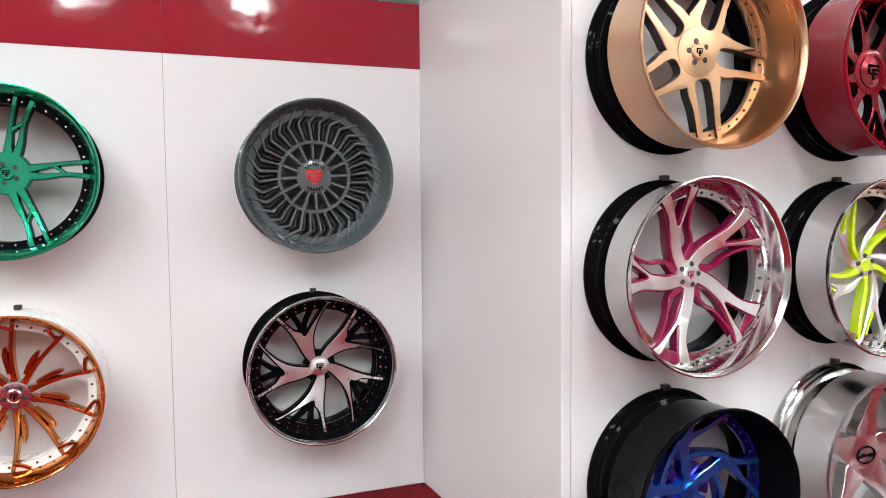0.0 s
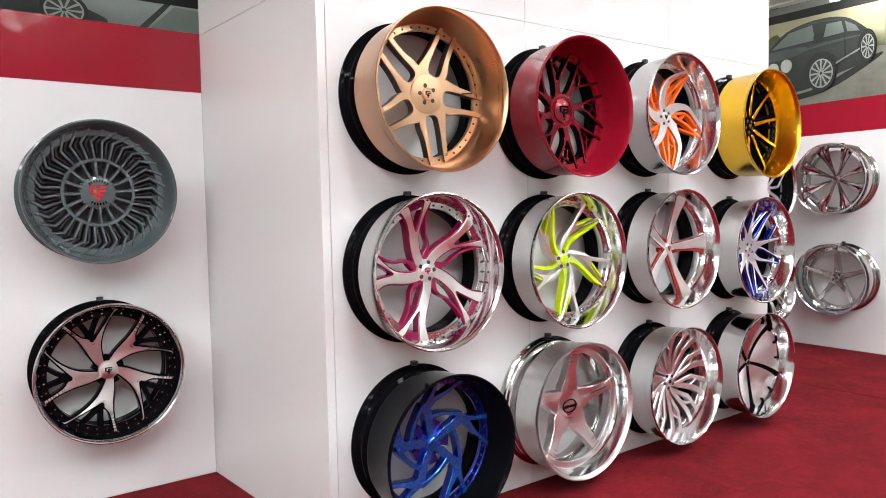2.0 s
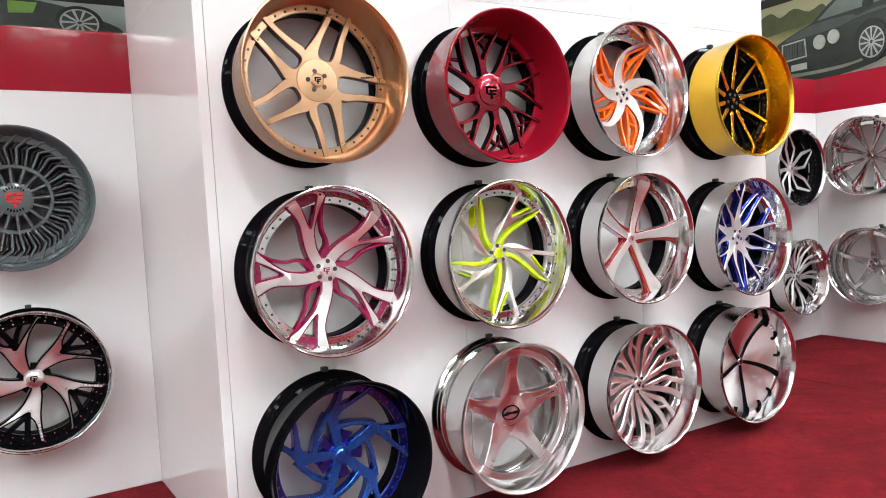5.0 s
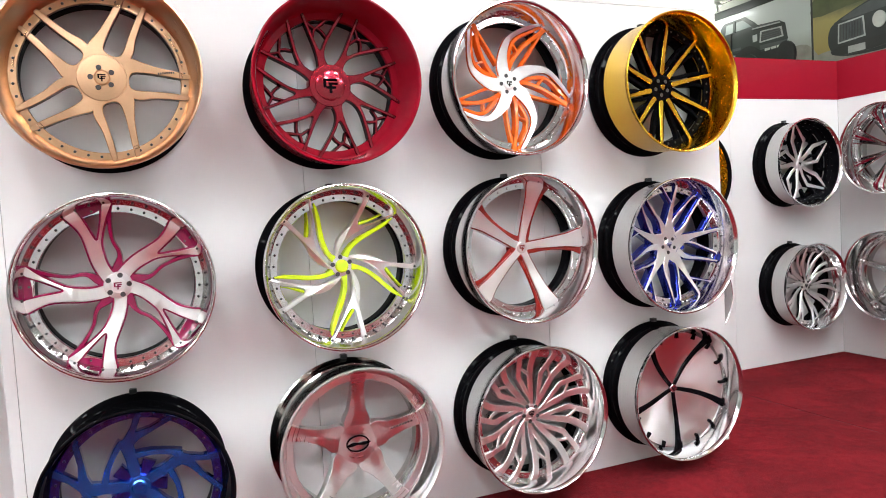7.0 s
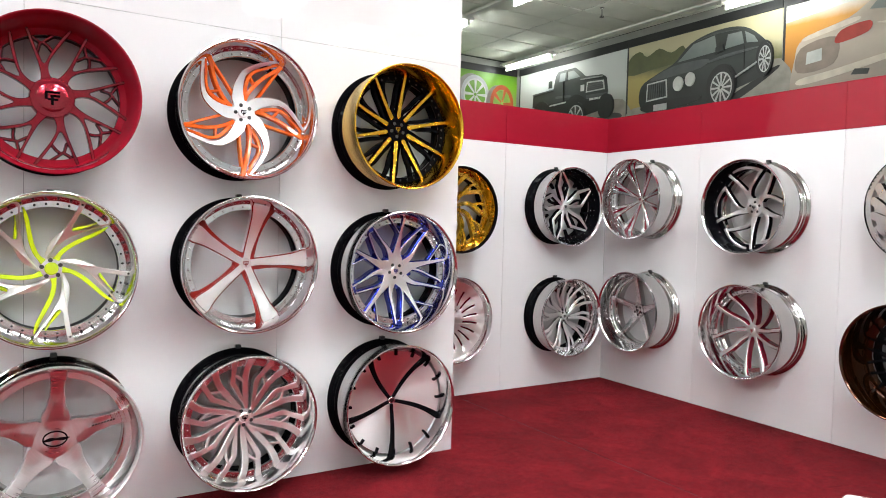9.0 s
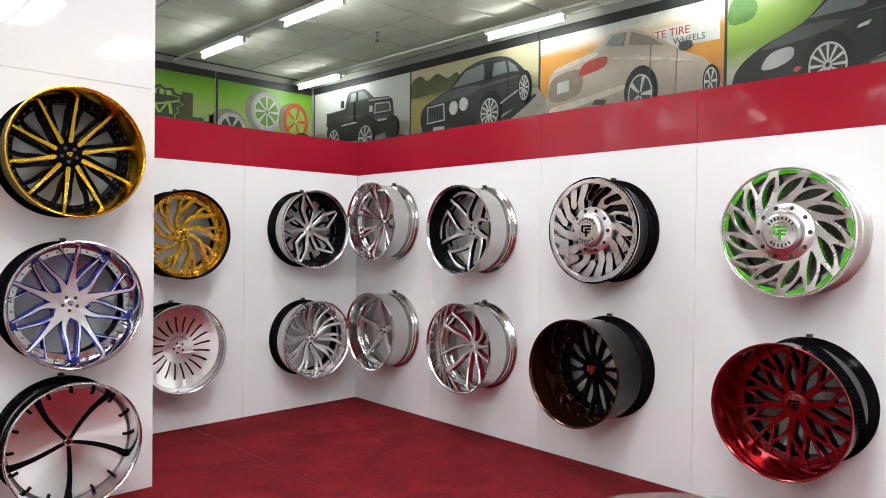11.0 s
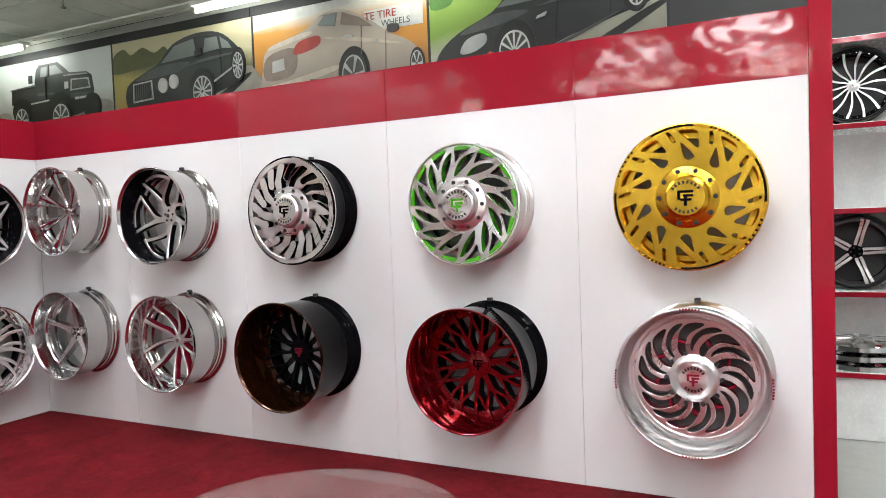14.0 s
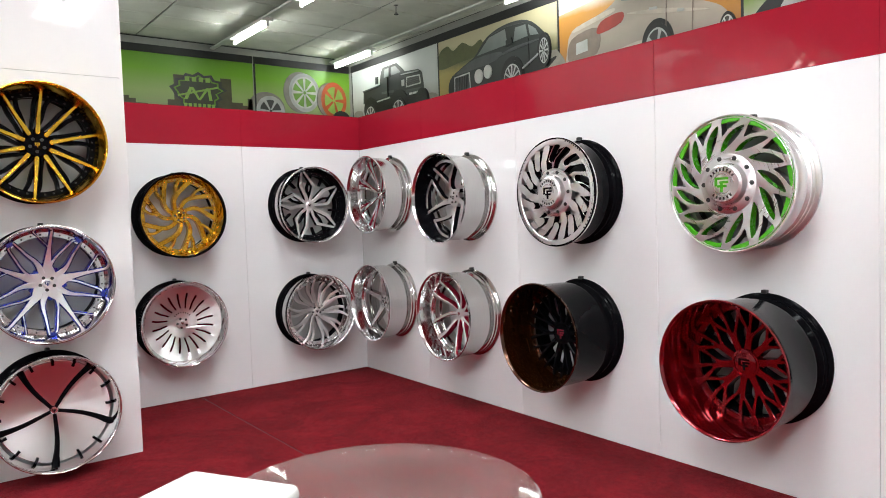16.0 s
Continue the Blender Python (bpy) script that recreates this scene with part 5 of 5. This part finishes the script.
banner(on_east(4.12), 2.48, BH, "printed banner of a black luxury saloon car", "prairie", [
    ("tree_print", "ink_tree", rounded([(0.0, 0.98), (0.02, 1.22), (0.22, 1.30), (0.36, 1.20), (0.58, 1.28), (0.80, 1.18), (1.0, 1.24), (1.04, 1.04), (0.5, 1.0)], 3)), ("road_print", "ink_stone", rounded([(0.0, 0.05), (0.0, 0.42), (0.4, 0.50), (1.6, 0.58), (2.47, 0.80), (2.47, 0.05)])), ("shadow_print", "ink_shadow", rounded([(0.22, 0.34), (0.6, 0.30), (1.5, 0.34), (2.36, 0.70), (2.38, 0.64), (1.7, 0.30), (0.9, 0.20), (0.3, 0.24)])),
    ("car_body_print", "ink_car", rounded([(0.25, 0.50), (0.27, 0.78), (0.60, 0.93), (0.86, 1.02), (1.14, 1.24), (1.55, 1.33), (1.95, 1.29), (2.22, 1.10), (2.34, 0.92), (2.30, 0.66), (1.80, 0.50), (1.4, 0.36), (0.5, 0.36)])),
    ("hood_print", "ink_sheen", rounded([(0.42, 0.84), (0.85, 0.98), (1.42, 0.98), (1.30, 0.88), (0.8, 0.84)])),
    ("windscreen_print", "ink_glass", [(0.92, 1.02), (1.18, 1.22), (1.52, 1.27), (1.56, 1.05)]), ("window_print", "ink_glass", [(1.68, 1.06), (1.72, 1.24), (1.92, 1.24), (1.96, 1.08)]), ("window_print", "ink_glass", [(2.0, 1.08), (1.97, 1.23), (2.1, 1.15), (2.16, 1.06)]),
    ("grille_print", "ink_silver", [(0.37, 0.54), (0.38, 0.80), (0.74, 0.82), (0.76, 0.56)]), ("grille_dark_print", "ink_sheen", [(0.39, 0.56), (0.40, 0.78), (0.72, 0.80), (0.74, 0.58)]),
    ("roof_sheen_print", "ink_sheen", rounded([(1.24, 1.25), (1.55, 1.305), (1.90, 1.27), (1.55, 1.285)])), ("shoulder_print", "ink_sheen", rounded([(1.36, 0.92), (1.70, 0.99), (2.26, 1.0), (1.75, 0.955)])), ("door_seam_print", "ink_shadow", [(1.97, 0.68), (1.965, 1.05), (1.975, 1.05), (1.98, 0.68)]),
    ("intake_print", "ink_shadow", rounded([(0.34, 0.40), (0.36, 0.50), (1.25, 0.52), (1.28, 0.44), (0.8, 0.38)])), ("plate_print", "ink_silver", [(0.52, 0.39), (0.52, 0.48), (0.76, 0.48), (0.76, 0.39)]), ("wheel_arch_print", "ink_shadow", circle(1.65, 0.60, 0.23, 0.27)), ("wheel_arch_print", "ink_shadow", circle(2.26, 0.84, 0.12, 0.22)),
    *[("grille_bar_print", "ink_dark", [(0.415 + 0.04 * k, 0.575), (0.42 + 0.04 * k, 0.785), (0.428 + 0.04 * k, 0.785), (0.423 + 0.04 * k, 0.575)]) for k in range(8)],
    ("lamp_print", "ink_white", circle(0.95, 0.72, 0.085, 0.1)), ("lamp_print", "ink_white", circle(1.15, 0.75, 0.08, 0.095)), ("sill_print", "ink_silver", [(1.86, 0.66), (1.86, 0.68), (2.26, 0.86), (2.26, 0.84)]),
    ("mirror_print", "ink_car", [(1.55, 1.02), (1.55, 1.10), (1.66, 1.12), (1.68, 1.04)]), *rim_print(1.66, 0.56, 0.25, 0.20, 12), *rim_print(2.28, 0.82, 0.20, 0.10, 10)])
sheet_mat("orange_shop", [(0.25, (0.10, 0.09, 0.08)), (0.40, (0.36, 0.16, 0.05)), (0.60, (0.62, 0.26, 0.03)), (0.80, (0.66, 0.30, 0.04)), (0.90, (0.78, 0.74, 0.66))], 0.12, 0.02)
lx = banner(on_east(1.60), 2.43, BH, "printed banner of a pearl saloon before an orange shop", "orange_shop", [
    ("sky_print", "ink_white", [(0, 1.20), (0, 1.40), (2.42, 1.40), (2.42, 1.395), (1.0, 1.30)]), ("sign_print", "ink_white", [(1.60, 0.96), (1.62, 1.20), (2.38, 1.22), (2.38, 0.96)]),
    ("car_body_print", "ink_pearl", rounded([(0.14, 0.25), (0.13, 0.75), (0.24, 0.97), (0.75, 1.10), (1.05, 1.27), (1.35, 1.27), (1.66, 1.12), (1.95, 0.92), (2.22, 0.78), (2.36, 0.58), (2.36, 0.36), (1.6, 0.22), (0.9, 0.14)])),
    ("boot_print", "ink_pearl_light", rounded([(0.22, 0.94), (0.30, 1.0), (0.80, 1.09), (0.86, 1.05), (0.5, 0.98)])), ("tail_print", "ink_pearl_dark", rounded([(0.17, 0.58), (0.20, 0.86), (0.62, 0.92), (0.60, 0.62)])), ("plate_print", "ink_silver", [(0.27, 0.66), (0.28, 0.80), (0.46, 0.82), (0.46, 0.68)]),
    ("tail_lamp_print", "ink_red", rounded([(0.62, 0.84), (0.68, 0.98), (0.98, 1.02), (0.96, 0.90)])), ("bumper_print", "ink_pearl_light", rounded([(0.2, 0.50), (0.6, 0.55), (1.2, 0.64), (1.2, 0.58), (0.6, 0.47), (0.2, 0.43)])), ("vent_print", "ink_dark", [(0.80, 0.46), (0.84, 0.52), (1.0, 0.50), (0.98, 0.44)]),
    ("shadow_print", "ink_shadow", rounded([(0.10, 0.14), (0.14, 0.30), (0.8, 0.22), (1.5, 0.30), (2.36, 0.42), (2.38, 0.30), (1.4, 0.12)])), ("wheel_arch_print", "ink_shadow", circle(1.46, 0.53, 0.215, 0.30)), ("flank_print", "ink_pearl_light", rounded([(1.05, 0.98), (1.5, 0.93), (2.1, 0.78), (1.6, 0.86)])), ("skirt_print", "ink_pearl_dark", rounded([(1.66, 0.36), (2.2, 0.46), (2.24, 0.42), (1.68, 0.30)])),
    ("door_seam_print", "ink_pearl_dark", [(1.56, 0.50), (1.58, 1.12), (1.588, 1.12), (1.57, 0.50)]), ("door_seam_print", "ink_pearl_dark", [(1.88, 0.44), (1.90, 0.94), (1.908, 0.94), (1.89, 0.44)]), ("roof_print", "ink_pearl_light", rounded([(1.02, 1.25), (1.2, 1.28), (1.42, 1.24), (1.2, 1.255)])), ("exhaust_print", "ink_dark", circle(0.92, 0.30, 0.06, 0.035)),
    ("pillar_print", "ink_pearl", [(1.42, 1.08), (1.45, 1.22), (1.48, 1.20), (1.46, 1.07)]),
    ("rear_glass_print", "ink_glass", [(0.98, 1.14), (1.08, 1.24), (1.26, 1.25), (1.22, 1.10)]), ("window_print", "ink_pearl_dark", [(1.30, 1.10), (1.33, 1.24), (1.56, 1.15), (1.74, 1.02)]), ("handle_print", "ink_silver", [(1.36, 0.94), (1.36, 0.97), (1.46, 0.96), (1.46, 0.93)]), ("handle_print", "ink_silver", [(1.72, 0.84), (1.72, 0.87), (1.80, 0.86), (1.80, 0.83)]),
    ("mirror_print", "ink_dark", rounded([(1.94, 0.92), (1.94, 1.0), (2.06, 1.0), (2.06, 0.93)])), *rim_print(1.46, 0.50, 0.28, 0.19, 5, hole="ink_dark"), *rim_print(2.30, 0.52, 0.18, 0.09, 6)])
for txt, size, px, py in (("TE TIRE", 0.125, 1.64, 1.085), ("WHEELS", 0.10, 1.86, 0.99)):
    cu = bpy.data.curves.new("sign_letters", "FONT")
    cu.body, cu.size, cu.extrude = txt, size, 0.002
    cu.materials.append(M["ink_red" if txt[0] == "T" else "ink_sheen"])
    ob = new("sign_letters", cu)
    ob.parent, ob.matrix_basis = lx, Matrix.Translation((px, py, 0.034))
sheet_mat("meadow", [(0.20, (0.30, 0.29, 0.24)), (0.42, (0.48, 0.47, 0.38)), (0.55, (0.22, 0.36, 0.05)), (0.75, (0.30, 0.48, 0.08)), (0.92, (0.62, 0.66, 0.40))], 0.2, -0.12)
banner(on_east(-0.86), 2.50, BH, "printed banner of a black sports saloon on grass", "meadow", [
    ("bush_print", "ink_leaf", rounded([(0.02, 1.08), (0.03, 1.3), (0.15, 1.36), (0.3, 1.26), (0.26, 1.1)], 3)),
    ("car_body_print", "ink_car", rounded([(0.10, 0.36), (0.10, 0.58), (0.34, 0.78), (0.74, 0.95), (1.0, 1.18), (1.35, 1.36), (1.95, 1.38), (2.36, 1.24), (2.44, 1.0), (2.40, 0.82), (2.0, 0.70), (1.4, 0.52), (1.2, 0.32), (0.5, 0.26)])),
    ("windscreen_print", "ink_glass", [(0.80, 0.98), (1.04, 1.18), (1.36, 1.32), (1.40, 1.12), (1.26, 1.0)]), ("window_print", "ink_sheen", [(1.5, 1.14), (1.48, 1.30), (1.9, 1.34), (2.2, 1.22)]), ("hood_print", "ink_sheen", rounded([(0.36, 0.76), (0.74, 0.92), (1.15, 0.90), (0.8, 0.80)])),
    ("lamp_print", "ink_silver", rounded([(0.36, 0.56), (0.44, 0.70), (0.64, 0.74), (0.66, 0.64), (0.52, 0.56)])), ("fog_lamp_print", "ink_white", [(0.30, 0.33), (0.32, 0.39), (0.48, 0.39), (0.47, 0.33)]), ("side_lamp_print", "ink_amber", [(0.66, 0.50), (0.70, 0.54), (0.75, 0.52), (0.70, 0.48)]),
    ("shadow_print", "ink_shadow", rounded([(0.12, 0.30), (0.5, 0.22), (1.3, 0.28), (2.42, 0.78), (2.44, 0.72), (1.5, 0.26), (0.6, 0.16)])), ("intake_print", "ink_shadow", rounded([(0.14, 0.36), (0.16, 0.46), (0.60, 0.42), (0.62, 0.34), (0.4, 0.30)])), ("wheel_arch_print", "ink_shadow", circle(0.98, 0.53, 0.235, 0.30)), ("wheel_arch_print", "ink_shadow", circle(2.23, 1.0, 0.15, 0.28)),
    ("door_seam_print", "ink_shadow", [(1.42, 0.58), (1.46, 1.10), (1.47, 1.10), (1.43, 0.58)]), ("door_seam_print", "ink_shadow", [(1.98, 0.74), (1.99, 1.16), (2.0, 1.16), (1.99, 0.74)]), ("sill_print", "ink_sheen", rounded([(1.26, 0.46), (1.6, 0.58), (2.1, 0.76), (1.6, 0.55)])), ("shoulder_print", "ink_sheen", rounded([(1.2, 0.92), (1.6, 1.0), (2.3, 1.12), (1.7, 0.98)])),
    ("vent_print", "ink_silver", [(1.22, 0.80), (1.24, 0.83), (1.34, 0.86), (1.32, 0.82)]), *rim_print(0.98, 0.50, 0.27, 0.21, 12, metal="ink_white"), *rim_print(2.24, 0.98, 0.26, 0.13, 12, metal="ink_white")])
sheet_mat("cabin", [(0.2, (0.02, 0.02, 0.022)), (0.6, (0.035, 0.035, 0.04)), (0.9, (0.07, 0.06, 0.055))], 0.2)
ring = circle(0.75, 1.34, 0.36, 0.30, 40)
banner(on_east(-3.40), 2.50, BH, "printed banner of a dark car cabin and steering wheel", "cabin", [
    ("trim_print", "ink_orange", rounded([(0.05, 1.0), (0.05, 1.39), (0.4, 1.39), (0.45, 1.15), (0.2, 1.0)])), ("wheel_print", "ink_stone", ring), ("wheel_hole_print", "ink_black", circle(0.75, 1.34, 0.29, 0.235, 40)),
    ("seat_print", "ink_stone", rounded([(1.5, 0.7), (1.4, 1.2), (1.9, 1.38), (2.48, 1.38), (2.48, 0.6)])), ("seat_seam_print", "ink_dark", [(1.9, 0.7), (1.86, 1.3), (1.88, 1.3), (1.93, 0.7)]), ("label_print", "ink_white", [(1.25, 1.22), (1.25, 1.38), (1.8, 1.38), (1.8, 1.26)])])
# the green ones on the north wall
sheet_mat("lime_city", [(0.20, (0.05, 0.07, 0.03)), (0.42, (0.34, 0.42, 0.20)), (0.58, (0.40, 0.55, 0.18)), (0.80, (0.22, 0.50, 0.02)), (0.95, (0.14, 0.36, 0.01))], 0.12)
star = []
for i in range(28):
    a = 2 * math.pi * i / 28 + math.pi / 2
    q = 1.0 if i % 2 == 0 else 0.86
    star.append((1.20 + 0.46 * q * math.cos(a) * (1.05 if math.sin(a) > 0 else 0.85), 0.83 + 0.34 * q * math.sin(a)))
inner = [(1.20 + (x - 1.20) * 0.86, 0.83 + (y - 0.83) * 0.86) for x, y in star]
inner2 = [(1.20 + (x - 1.20) * 0.78, 0.83 + (y - 0.83) * 0.78) for x, y in star]
city = [(0.0, 0.2)]
rng = random.Random(9)
xx = 0.0
while xx < 2.08:
    wv, hv = rng.uniform(0.06, 0.2), rng.choice((0.62, 0.68, 0.72, 0.8, 0.95, 1.1)) - (0.25 if 0.4 < xx < 0.75 else 0)
    city += [(xx, hv), (min(xx + wv, 2.1), hv)]
    xx += wv
city += [(2.1, 0.2)]
banner(on_north(4.66), 2.12, BH, "green printed banner with a shield emblem over a skyline", "lime_city", [("skyline_print", "ink_skyline", city), ("emblem_edge_print", "ink_dark", star), ("emblem_line_print", "ink_green", inner), ("emblem_print", "ink_city", inner2),
       ("emblem_stroke_print", "ink_lime", [(0.95, 0.72), (1.05, 0.92), (1.10, 0.92), (1.01, 0.72)]), ("emblem_stroke_print", "ink_lime", [(1.06, 0.92), (1.18, 0.72), (1.22, 0.72), (1.11, 0.92)]), ("emblem_stroke_print", "ink_lime", [(1.18, 0.72), (1.32, 0.92), (1.37, 0.92), (1.22, 0.72)]), ("emblem_stroke_print", "ink_lime", [(1.33, 0.92), (1.36, 0.72), (1.41, 0.72), (1.38, 0.92)]), ("emblem_stroke_print", "ink_lime", [(0.86, 0.76), (0.86, 0.79), (1.52, 0.96), (1.52, 0.93)]),
       *[("lettering_print", "ink_lime", [(0.98 + 0.11 * k, 1.01), (0.98 + 0.11 * k, 1.08), (1.05 + 0.11 * k, 1.08), (1.05 + 0.11 * k, 1.01)]) for k in range(4)], *[("lettering_print", "ink_lime", [(0.95 + 0.075 * k, 0.60), (0.95 + 0.075 * k, 0.66), (0.995 + 0.075 * k, 0.66), (0.995 + 0.075 * k, 0.60)]) for k in range(7)]])
banner(on_north(6.83), 1.82, BH, "green printed banner showing loose wheel rims", "lime_city", [
    ("barrel_print", "ink_stone", circle(0.18, 0.66, 0.34, 0.28)), *rim_print(0.25, 0.62, 0.26, 0.26, 6, "ink_silver", "ink_silver", "ink_dark"), ("barrel_print", "ink_stone", circle(0.82, 0.98, 0.32, 0.36)), *rim_print(0.90, 0.98, 0.34, 0.30, 8, "ink_silver", "ink_white", "ink_green"),
    ("barrel_print", "ink_stone", circle(1.40, 0.88, 0.26, 0.32)), *rim_print(1.48, 0.88, 0.33, 0.26, 5, "ink_amber", "ink_amber", "ink_lime"), ("tyre_print", "ink_black", circle(1.62, 0.50, 0.2, 0.2))])
sheet_mat("pale_car", [(0.3, (0.40, 0.42, 0.38)), (0.55, (0.34, 0.40, 0.30)), (0.75, (0.20, 0.24, 0.22)), (0.95, (0.50, 0.53, 0.55))], 0.25, 0.05)
banner(on_north(-1.9), 3.3, BH, "printed banner of a dark car and its open door", "pale_car", [
    ("car_body_print", "ink_car", rounded([(0.0, 0.9), (0.05, 1.36), (1.2, 1.38), (1.85, 1.2), (2.05, 1.08), (1.7, 1.0), (0.8, 0.9)])), ("door_edge_print", "ink_dark", [(2.35, 1.02), (2.72, 1.40), (2.80, 1.40), (2.45, 1.02)]), ("glass_print", "ink_glass", [(2.5, 1.04), (2.84, 1.38), (3.26, 1.36), (3.26, 1.08)]), ("lime_print", "ink_lime", [(0.85, 1.22), (0.85, 1.36), (1.15, 1.36), (1.1, 1.24)]), *rim_print(1.58, 1.16, 0.20, 0.26, 10)])
banner(on_north(1.45), 3.1, BH, "printed banner of a grey open landscape", "sky_grey", [("hills_print", "ink_stone", rounded([(0.0, 0.1), (0.0, 0.5), (1.0, 0.7), (2.0, 0.6), (3.09, 0.75), (3.09, 0.1)]))])
